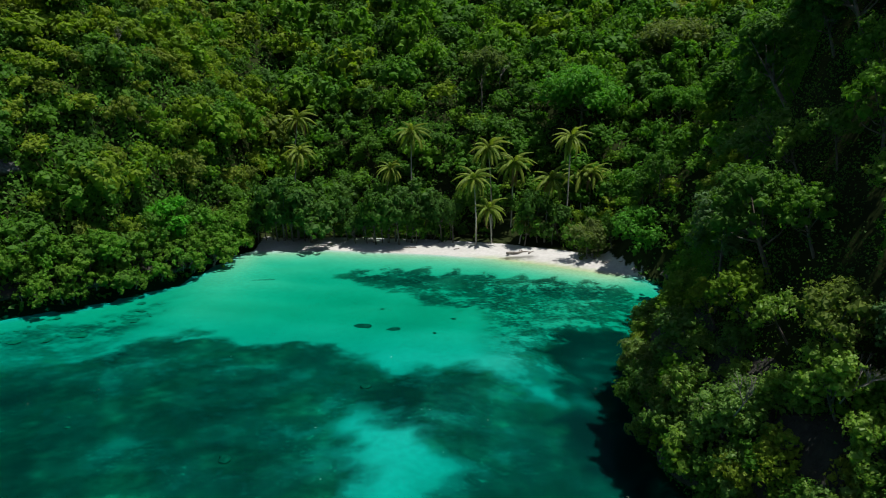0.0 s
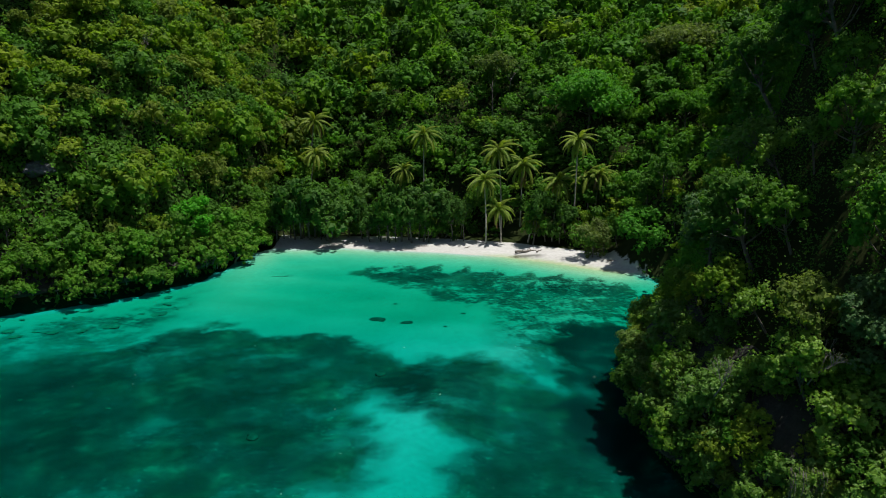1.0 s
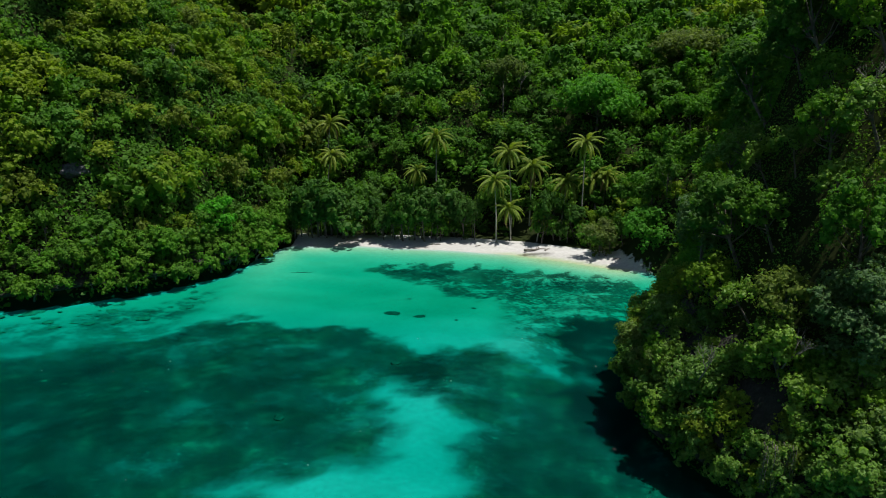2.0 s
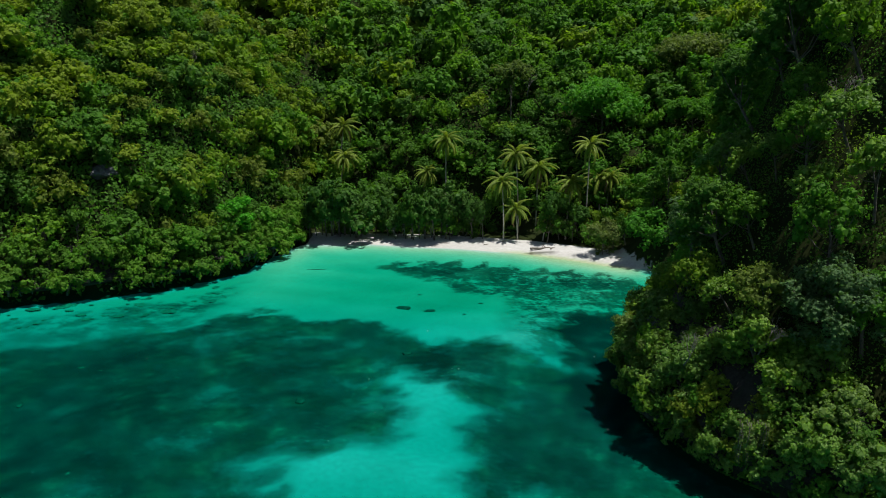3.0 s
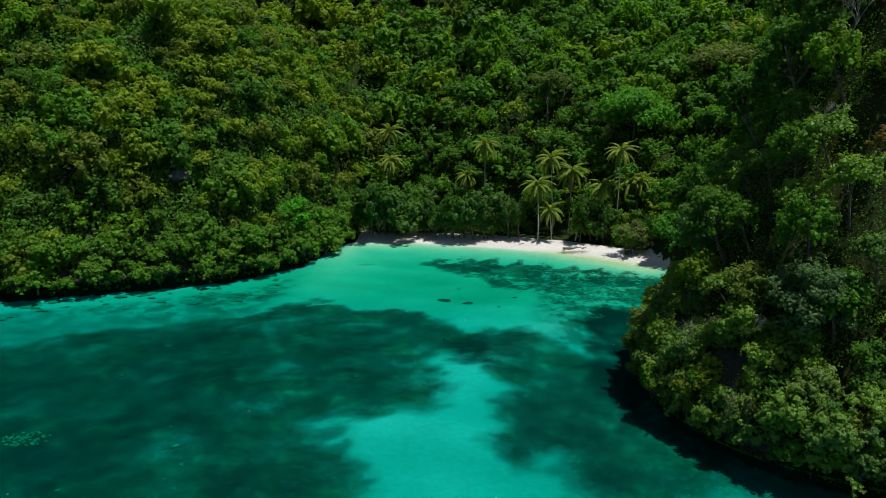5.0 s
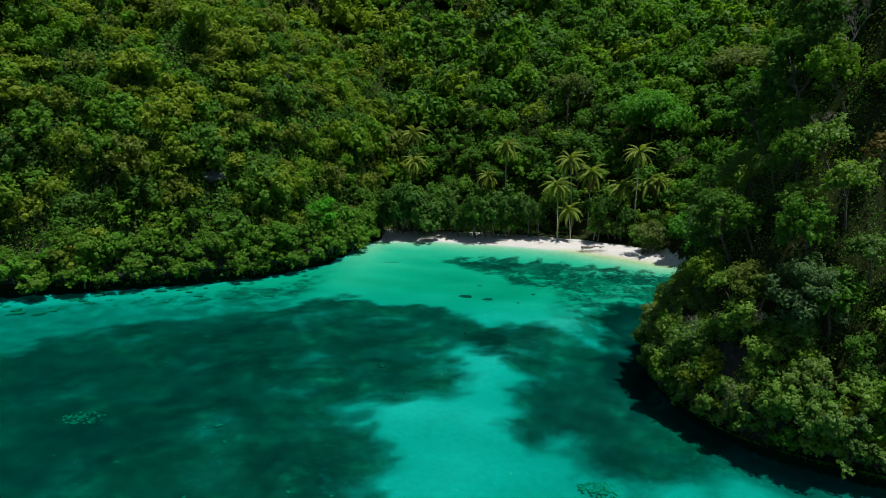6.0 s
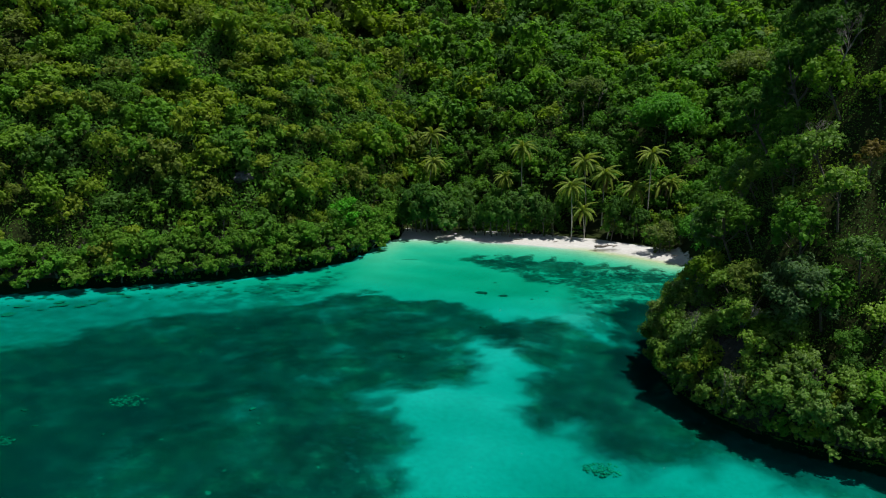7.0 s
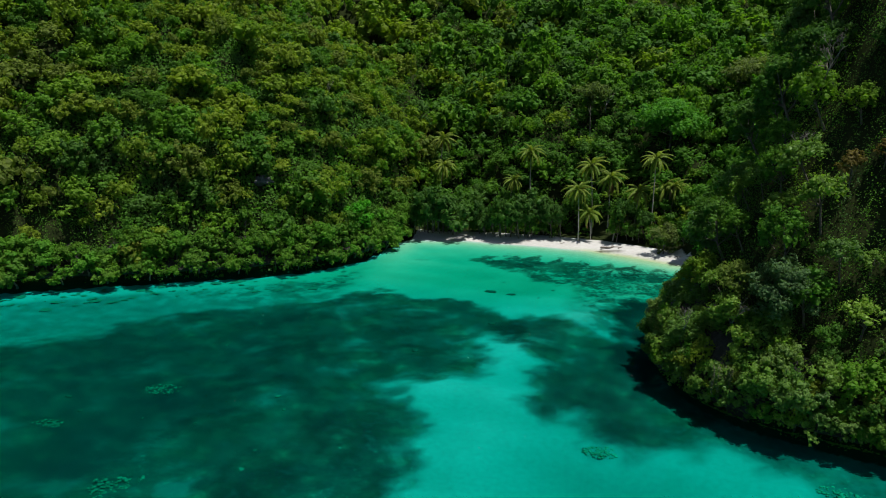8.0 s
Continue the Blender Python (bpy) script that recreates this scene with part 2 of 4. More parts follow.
def ground_height(x, y):
    x, y = np.asarray(x, float), np.asarray(y, float)
    d = shore_distance(x, y)
    west, back, east = zones(x, y)
    land = (west * np.interp(d, [0, 1.5, 3, 7, 10, 14, 24, 33, 60, 120, 300, 900], [-1.5, -1, 3, 11, 17, 25, 35, 44, 64, 88, 105, 60])
            + back * np.interp(d, [0, 4, 14, 20, 32, 42, 55, 97, 150, 300, 900], [0, 0.7, 1.8, 5, 23, 31, 37, 55, 84, 110, 60])
            + east * np.interp(d, [0, 2.6, 3.6, 5.5, 9, 12.5, 16.5, 23, 60, 120, 300, 900], [-1.5, -1, 4.6, 9, 16.5, 23.5, 32, 44, 76, 90, 105, 60])
            * np.where(d > 2, 0.72 + 0.28 * smooth(26, 42, y), 1.0))
    land = land + east * (4 * smooth(4, 9, d) + 7 * smooth(8, 15, d)) * smooth(52, 64, y) * smooth(108, 90, y)
    land = land - back * 9 * np.exp(-((x + 32) / 16) ** 2 - ((y - 163) / 14) ** 2)
    land = land - 24 * np.exp(-((x + 60) / 24) ** 2 - ((y - 188) / 27) ** 2) - 8 * np.exp(-((x + 46) / 12) ** 2 - ((y - 160) / 12) ** 2)
    land = land + 10 * np.exp(-((x + 55) / 12) ** 2 - ((y - 129) / 15) ** 2) * smooth(2, 10, d)
    land = land + (waves(x, y, 26, 3) * 2.6 + waves(x, y, 11, 4) * 1.1) * smooth(9, 24, d)
    cliff = np.clip(west + east, 0, 1)
    s = -d
    bed = (-(cliff * np.interp(s, [0, 3, 12, 40, 200, 900], [1.5, 1.7, 2.2, 3.2, 6, 12]) + (1 - cliff) * np.interp(s, [0, 3, 8, 20, 45, 90, 200, 900], [0, 0.25, 0.8, 1.5, 2.0, 3.0, 6, 12])))
    bed = bed + waves(x, y, 14, 5) * 0.18 * smooth(4, 15, s)
    bed = bed * (1 - 0.55 * smooth(4, 18, x) * smooth(8, 2, s) * smooth(100, 108, y))
    # The bed is sunk there too, to deepen the painted shade.
    bed = bed - 0.8 * smooth(-3, 5, inside(x, y, POINT_SHADE))
    return np.where(d > 0, land, bed)


def inside(x, y, poly):
    """Metres inside the outline poly (minus: outside)."""
    best, odd = np.full(x.shape, 1e9), np.zeros(x.shape, bool)
    for (ax, ay), (bx, by) in zip(poly, poly[1:] + poly[:1]):
        dx, dy = bx - ax, by - ay
        u = np.clip(((x - ax) * dx + (y - ay) * dy) / (dx * dx + dy * dy), 0, 1)
        best = np.minimum(best, np.hypot(x - ax - u * dx, y - ay - u * dy))
        if ay != by:
            odd ^= ((ay > y) != (by > y)) & (x < (bx - ax) * (y - ay) / (by - ay) + ax)
    return np.where(odd, best, -best)


LAGOON = [(-47, 86), (-38.5, 85), (-33, 83), (-26, 80.5), (-20.6, 79.5), (-13, 79.5), (-9.4, 77), (-6.7, 73), (-3.4, 70.7), (1.5, 72.5), (5.5, 72), (8.5, 67.5), (10.6, 65), (12.5, 66),
          (10.5, 71), (11, 79), (13.5, 85.5), (20, 87.5), (30, 92), (34, 108), (9, 126), (-40, 130), (-42, 100)]
WEST_SAND = [(-76, 43), (-68.7, 50), (-66, 58.4), (-58.7, 65.3), (-48.8, 69.2), (-38.7, 76.3), (-33.2, 82.3), (-40, 98), (-46, 97), (-58, 87), (-97, 64), (-150, 36), (-140, 2), (-100, 24)]
TONGUE = [(-8.4, 57.5), (-4.4, 47.5), (-6.4, 41.8), (-16.6, 37.8), (-13, 33), (-10, 29), (-9.2, 21), (-9.5, 12), (-8, 2), (14, 2), (30, 10), (30, 20), (22, 27.2), (16, 26.6), (11, 25), (8, 26),
          (6.6, 29), (6.8, 33.2), (0.2, 32), (-0.6, 36), (-0.3, 43), (0.8, 50.5), (-3.6, 55.5), (-7, 58.8)]
WEED_BAND = [(-17.5, 114.5), (-13, 117), (-2, 116.8), (9.6, 113.8), (20.4, 109.4), (31, 107), (31, 96), (24, 90), (11, 90), (4, 95), (-4, 100), (-14, 109)]


def weed_and_shade(x, y):
    """Where weed and coral cover the sandy bed, 0 to 1; up to 1.5 in the point's painted shade."""
    d = -shore_distance(x, y)
    wx = x + 1.1 * waves(x, y, 9, 31) + 0.7 * waves(x, y, 3.5, 32)
    wy = y + 1.1 * waves(x, y, 9, 33) + 0.7 * waves(x, y, 3.5, 34)
    sand = np.maximum(np.maximum(inside(wx, wy, LAGOON), inside(wx, wy, WEST_SAND)), inside(wx, wy, TONGUE))
    weed = smooth(1.6, -3.8, sand) * (1 - 0.3 * smooth(14, 22, x) * smooth(38, 30, y))
    band = smooth(-1.0, 1.5, inside(wx, wy, WEED_BAND))
    weed = np.maximum(weed, band * (0.66 + 0.3 * smooth(104, 111, y + 0.25 * x)))
    east = smooth(2, 12, x) * smooth(112, 96, y) * smooth(62, 70, y)
    weed = np.maximum(weed, 0.48 * east)
    weed = np.maximum(weed, 0.36 * smooth(-34, -44, x))
    weed = weed * np.where((x > 6) & (y < 97), 1.0, smooth(3.5, 7, d))
    # Cover above 1 marks weed with the point's shade painted over it.
    weed = np.maximum(weed, 1.5 * smooth(-1.5, 1.5, inside(wx, wy, POINT_SHADE)))
    wrack = smooth(1.3, 0.5, np.hypot((x - 14.5) / 3.4, (y - 123.6 - 0.12 * (14.5 - x)) / 1.1))
    return np.clip(np.maximum(weed, 0.75 * wrack), 0, 1.5)


def mesh_object(name, verts, faces, mat, parent=None, flat=True):
    me = bpy.data.meshes.new(name)
    me.from_pydata(verts, [], faces)
    me.materials.append(mat)
    if not flat:
        me.polygons.foreach_set("use_smooth", [True] * len(me.polygons))
    ob = new(name, me)
    ob.parent = parent
    return ob


def leaf_mesh(name, v, mat, tone=None, corners=4):
    """A mesh of loose leaves from an array of their corners."""
    me = bpy.data.meshes.new(name)
    count = len(v) // corners
    me.vertices.add(len(v))
    me.vertices.foreach_set("co", np.ascontiguousarray(v, np.float32).ravel())
    me.loops.add(len(v))
    me.loops.foreach_set("vertex_index", np.arange(len(v), dtype=np.int32))
    me.polygons.add(count)
    me.polygons.foreach_set("loop_start", np.arange(0, len(v), corners, dtype=np.int32))
    me.materials.append(mat)
    if tone is not None:
        me.attributes.new("tone", "FLOAT", "POINT").data.foreach_set("value", np.ascontiguousarray(tone, np.float32))
    me.update(calc_edges=True)
    return me


def part(name, me, parent, label=""):
    ob = new(name, me)
    ob.parent = parent
    return tagged(ob, label)


# ---- ground and water ----


def make_terrain():
    fine_x, fine_y = np.arange(-150, 80.1, 1.25), np.concatenate([np.arange(-50, 0, 2.0), np.arange(0, 145, 1.25), np.arange(145, 270.1, 2.5)])
    xs = np.concatenate([[-3000, -1500, -800, -450, -300, -220, -180], fine_x, [95, 120, 160, 220, 320, 500, 900, 1600, 3000]])
    ys = np.concatenate([[-3000, -1500, -800, -450, -250, -150, -90], fine_y, [285, 310, 350, 420, 550, 800, 1400, 3000]])
    gx, gy = np.meshgrid(xs, ys)
    gz = ground_height(gx, gy)
    d = shore_distance(gx, gy)
    nx, ny = len(xs), len(ys)
    i = np.arange(nx * ny).reshape(ny, nx)
    faces = np.stack([i[:-1, :-1], i[:-1, 1:], i[1:, 1:], i[1:, :-1]], -1).reshape(-1, 4)
    ob = mesh_object("ground", np.stack([gx, gy, gz], -1).reshape(-1, 3).tolist(), faces.tolist(), GROUND, flat=False)
    west, back, east = zones(gx, gy)
    soil = np.clip(smooth(7.5, 10.5, d) * back + (west + east) * smooth(0, 2, d) + smooth(1.6, 2.6, gz) + smooth(-35.0, -36.5, gx) * (d > 0), 0, 1)
    for key, values in (("weed", weed_and_shade(gx, gy)), ("soil", soil), ("film", np.maximum((0.1 + 0.75 * smooth(62, 95, gy)) * smooth(0, -2, d), smooth(2, 12, gx) * smooth(104, 112, gy) * smooth(-7, -2, d) * smooth(1.8, 0.3, d)))):
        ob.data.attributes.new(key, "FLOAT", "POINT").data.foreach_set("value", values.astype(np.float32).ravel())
    tagged(ob, "white coral sand beach, forest floor and pale lagoon bed", "ground", kind="structure")


make_terrain()
water = mesh_object("water", [(-3000, -3000, 0), (3000, -3000, 0), (3000, 3000, 0), (-3000, 3000, 0)], [(0, 1, 2, 3)], WATER)
tagged(water, "clear calm turquoise lagoon water with fine ripples", "water", kind="structure")


def make_cliff(name, pts, seed, tall=False):
    """The undercut limestone foot of a steep shore: a notch at the tide line under a jutting lip."""
    r = np.random.RandomState(seed)
    path = [Vector((*p, 0)) for p in pts]
    fine = []
    for a, b in zip(path[:-1], path[1:]):
        k = max(1, round((b - a).length / 0.9))
        fine += [a.lerp(b, j / k) for j in range(k)]
    fine.append(path[-1])
    profile = [(2.8, -2.5), (2.7, -0.3), (2.5, 0.3), (1.7, 0.7), (0.7, 0.95), (0.3, 1.25), (0.5, 1.7), (1.1, 2.1), (1.9, 2.6), (3.0, 3.6), (4.6, 6.5)]
    if tall:
        profile = profile[:7] + [(0.7, 2.6), (1.0, 4.0), (1.9, 5.6), (3.6, 7.6), (6.0, 9.6)]
    verts, faces = [], []
    for i, c in enumerate(fine):
        along = (fine[min(i + 1, len(fine) - 1)] - fine[max(i - 1, 0)]).normalized()
        inland = Vector((-along.y, along.x, 0))
        low = (0.72 + 0.28 * float(smooth(26, 42, c.y))) * (1 - 0.8 * float(smooth(62, 88, c.y))) if tall else 1.0
        for k, (d, z) in enumerate(profile):
            z = z if z < 1.5 else 1.5 + (z - 1.5) * low
            w = 0.35 * noise.noise(Vector((c.x * 0.4, c.y * 0.4, z * 0.9))) + 0.8 * noise.noise(Vector((c.x * 0.12, c.y * 0.12, 7 + z * 0.2)))
            p = c + inland * (d + w * 1.3)
            verts.append((p.x, p.y, z + 0.3 * w * (1 if 0 < k < len(profile) - 2 else 0) + r.uniform(-0.08, 0.08)))
    m = len(profile)
    for i in range(len(fine) - 1):
        for k in range(m - 1):
            a = i * m + k
            faces.append((a, a + m, a + m + 1, a + 1))
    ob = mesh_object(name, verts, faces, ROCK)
    return tagged(ob, "dark undercut limestone foot of the wooded shore", "cliff", kind="structure")


make_cliff("cliff_west", SHORE[2:12], 1)
make_cliff("cliff_east", SHORE[19:31], 2, True)

# ---- foliage ----


def leaves(centres, normals, length, width, r, simple=False):
    """Kite-shaped leaves that droop at the tip, four corners each; simple: three corners."""
    k = len(centres)
    side = r.normal(size=(k, 3))
    side -= normals * (side * normals).sum(1, keepdims=True)
    side /= np.linalg.norm(side, axis=1, keepdims=True) + 1e-9
    along = np.cross(normals, side)
    size = r.uniform(0.65, 1.35, (k, 1))
    along, side = along * length * size, side * width * size
    droop = normals * length * size * 0.22
    if simple:
        v = np.empty((k, 3, 3))
        v[:, 0] = centres - along * 0.4 + side * 0.6
        v[:, 1] = centres - along * 0.4 - side * 0.6
        v[:, 2] = centres + along * 0.65 - droop
        return v.reshape(-1, 3)
    v = np.empty((k, 4, 3))
    v[:, 0] = centres - along * 0.5 - droop * 0.3
    v[:, 1] = centres + side * 0.5 - droop * 0.4
    v[:, 2] = centres + along * 0.5 - droop
    v[:, 3] = centres - side * 0.5 - droop * 0.4
    return v.reshape(-1, 3)


def unit(v):
    return v / (np.linalg.norm(v, axis=1, keepdims=True) + 1e-9)


def ball_faces():
    bm = bmesh.new()
    bmesh.ops.create_icosphere(bm, subdivisions=1, radius=1.0)
    out = np.array([tuple(v.co) for f in bm.faces for v in f.verts])
    bm.free()
    return out


BALL = ball_faces()


def crown_shape(seed, radius, depth, lobes, count, leaf, spread=0.6, flat=0.0, low=-0.6, simple=False, tuft=9, core=0.57, clump=(0.24, 0.5)):
    """Corners of a crown's leaves about its middle, and the middles of its clumps. The leaves stand in tufts on the clumps."""
    r = np.random.RandomState(seed)
    out, mids = [], []
    dirs = unit(r.normal(size=(lobes * 3, 3)) + (0, 0, 0.55))
    dirs = dirs[dirs[:, 2] > low][:lobes]
    for i, q in enumerate(dirs):
        reach = r.uniform(0.42, 0.86)
        mid = np.array([q[0] * radius, q[1] * radius, q[2] * depth]) * reach
        mid[2] = mid[2] * (1 - flat) + flat * depth * 0.4
        size = radius * r.uniform(*clump)
        k = max(3, int(count / tuft / len(dirs) * (size / (radius * 0.5 * (clump[0] + clump[1]))) ** 2 * 0.93))
        u = unit(r.normal(size=(k, 3)) + (0, 0, 0.45))
        shell = r.uniform(0.75, 1.1, (k, 1))
        heads = mid + u * (size, size, size * 0.75) * shell
        u, heads = np.repeat(u, tuft, 0), np.repeat(heads, tuft, 0)
        w = unit(u * 0.5 + r.normal(size=u.shape) + (0, 0, 0.25))
        pos = heads + w * leaf * r.uniform(0.25, 0.95, (len(u), 1))
        nor = unit(u * 0.9 + w * 0.35 + (0, 0, 0.4) + r.normal(size=u.shape) * spread * 0.75)
        out.append(leaves(pos, nor, leaf, leaf * 0.62, r, simple))
        if simple and core:
            skin = BALL * (size, size, size * 0.75) * (core * r.uniform(0.7, 1.15, (len(BALL), 1)))
            out.append(mid + skin)
        if lobes < 24 or i % 2 == 0:
            mids.append(mid)
    return np.concatenate(out), mids


def tube(bm, pts, radii, sides=6):
    rings = []
    for i, p in enumerate(pts):
        t = (Vector(pts[min(i + 1, len(pts) - 1)]) - Vector(pts[max(i - 1, 0)])).normalized()
        a = t.orthogonal().normalized()
        b = t.cross(a)
        rings.append([bm.verts.new(Vector(p) + (a * math.cos(math.tau * j / sides) + b * math.sin(math.tau * j / sides)) * radii[i]) for j in range(sides)])
    for q, s in zip(rings[:-1], rings[1:]):
        for j in range(sides):
            bm.faces.new((q[j], q[(j + 1) % sides], s[(j + 1) % sides], s[j]))
    bm.faces.new(rings[-1])
    bm.faces.new(rings[0][::-1])


def bm_mesh(name, bm, mat, flat=False):
    me = bpy.data.meshes.new(name)
    bm.normal_update()
    bm.to_mesh(me)
    bm.free()
    me.materials.append(mat)
    me.polygons.foreach_set("use_smooth", [not flat] * len(me.polygons))
    return me


def add_trunk(root, seed, height, mids, thick, apart=False):
    """A bent tapered trunk with limbs under root; apart: each limb is a part of the trunk."""
    r = random.Random(seed)
    bend = Vector((r.uniform(-0.5, 0.5), r.uniform(-0.5, 0.5), 0))
    pts = [Vector((0, 0, -2.0 if height > 2 else -0.5)), Vector((0, 0, 0)), bend * 0.6 + Vector((0, 0, height * 0.45)), bend + Vector((0, 0, height * 0.8))]
    bm = bmesh.new()
    tube(bm, pts, [thick * 1.3, thick, thick * 0.75, thick * 0.45], 7)
    limbs = []
    for m in mids[::2]:
        a, b = pts[2].lerp(pts[3], r.random()), Vector(m) + Vector((0, 0, height))
        limb = bmesh.new() if apart else bm
        tube(limb, [a, a.lerp(b, 0.5) + Vector((0, 0, -0.25)), b], [thick * 0.42, thick * 0.26, thick * 0.1], 5)
        limbs += [limb] if apart else []
    trunk = part("trunk", bm_mesh("trunk", bm, BARK), root)
    for limb in limbs:
        part("limb", bm_mesh("limb", limb, BARK), trunk)


KINDS = [  # crown radius, depth, clumps, leaves, leaf length, height, spread, flatness
    (3.3, 3.0, 12, 1000, 0.42, 3.4, 0.45, 0.0), (2.8, 3.0, 10, 860, 0.37, 3.6, 0.5, 0.0), (4.0, 2.7, 15, 1120, 0.41, 3.8, 0.45, 0.25),
    (2.4, 2.4, 8, 690, 0.34, 2.8, 0.55, 0.0), (3.7, 3.5, 13, 1080, 0.46, 4.0, 0.4, 0.0), (3.0, 2.3, 11, 920, 0.32, 3.4, 0.6, 0.15)]
CROWNS = [crown_shape(100 + i, k[0], k[1], k[2], k[3], k[4], k[6], k[7], simple=True) for i, k in enumerate(KINDS)]
FAR_CROWNS = [crown_shape(130 + i, k[0], k[1], k[2], int(k[3] * 0.43), k[4] * 1.48, k[6], k[7], simple=True) for i, k in enumerate(KINDS)]
NEAR = [(2.6, 2.3, 18, 4200, 0.19, 3.8, 0.5, 0.0), (2.1, 2.0, 14, 3200, 0.17, 3.3, 0.55, 0.1), (3.2, 2.6, 22, 5000, 0.2, 4.4, 0.5, 0.0), (2.3, 1.7, 15, 2800, 0.16, 3.2, 0.6, 0.25)]
NEAR_CROWNS = [crown_shape(200 + i, k[0], k[1], k[2] * 2, k[3], k[4] * 0.85, k[6], k[7], simple=True, tuft=8, clump=(0.17, 0.36)) for i, k in enumerate(NEAR)]


def tree_model(name, kind, crown, seed, mat, corners_each=4, apart=False):
    corners, mids = crown
    root = new(name)
    add_trunk(root, seed, kind[5], mids, 0.055 * kind[0], apart)
    part("crown", leaf_mesh("crown", corners + (0, 0, kind[5]), mat, corners=corners_each), root)
    return root


def place(spot, scale, spin, lean, toward):
    """A pose on the ground at spot, leaning by lean degrees toward a heading in the plan."""
    axis = Vector((-toward[1], toward[0], 0))
    return Matrix.Translation(spot) @ Matrix.Rotation(radians(lean), 4, axis) @ Matrix.Rotation(spin, 4, "Z") @ Matrix.Diagonal((*scale, 1))


def slope_out(x, y):
    """The way down the slope in the plan, and its steepness."""
    e = 1.5
    gx = (ground_height(x + e, y) - ground_height(x - e, y)) / (2 * e)
    gy = (ground_height(x, y + e) - ground_height(x, y - e)) / (2 * e)
    steep = np.hypot(gx, gy)
    return -gx / (steep + 1e-6), -gy / (steep + 1e-6), steep


FEATURE_SPOTS = [(29.8, 150, 11), (53.5, 164, 11), (9, 163, 6), (48.5, 141, 6.5), (34.6, 115.5, 4), (26.6, 121.5, 4), (-43.5, 107.5, 4.5), (-59.4, 92.2, 3.4)]


def scatter_spots(seed):
    """Jittered spots over the wooded slopes, denser in the plan where the slope is steep."""
    r = np.random.RandomState(seed)
    gx, gy = np.meshgrid(np.arange(-150, 100, 1.5), np.arange(12, 262, 1.5))
    x, y = gx.ravel() + r.uniform(-0.75, 0.75, gx.size), gy.ravel() + r.uniform(-0.75, 0.75, gx.size)
    d = shore_distance(x, y)
    west, back, east = zones(x, y)
    fringe = 5.5 + 3.0 * smooth(-4, 6, x)
    ok = (d > np.where(east > 0.3, 3.3, 2.3)) & ((back < 0.6) | (d > fringe)) & (d < np.where((x < -55) & (y < 160), 85, 150))
    ok &= (x < np.maximum(0.66 * y, 0.43 * (y + 41)) + 12) & (x > -0.98 * (y + 41) - 12) & (x > np.where(y > 200, -95, np.where(y > 135, -105, -138)))
    ok &= ~((east > 0.5) & (d > 36) & (y < 100)) & ~((y > 100) & (x > 0.5 * y + 8)) & (d < 135)
    ok &= ~((east > 0.5) & (d < 15) & (y > 52) & (y < 98) & (r.random_sample(x.shape) < 0.45))
    ok &= np.hypot((x - 14) / 14, (y - 135.5) / 5.0) > 1
    ok &= (waves(x, y, 17, 44) < 1.0) | (d < 12) | (east > 0.3)
    for fx, fy, fr in FEATURE_SPOTS:
        ok &= np.hypot(x - fx, y - fy) > fr * 0.75
    x, y, d, back, east = x[ok], y[ok], d[ok], back[ok], east[ok]
    ox, oy, steep = slope_out(x, y)
    order = r.permutation(len(x))
    cell, chosen = {}, []
    far = smooth(140, 215, y)
    for i in order:
        gap = (3.75 + 2.6 * far[i]) / (1 + min(steep[i], 3) ** 2) ** 0.25
        key = (int(x[i] // 5), int(y[i] // 5))
        if all((x[i] - x[j]) ** 2 + (y[i] - y[j]) ** 2 > gap * gap for a in (-1, 0, 1) for b in (-1, 0, 1) for j in cell.get((key[0] + a, key[1] + b), ())):
            cell.setdefault(key, []).append(i)
            chosen.append(i)
    c = np.array(chosen)
    return x[c], y[c], d[c], ground_height(x[c], y[c]), ox[c], oy[c], steep[c], back[c], east[c]


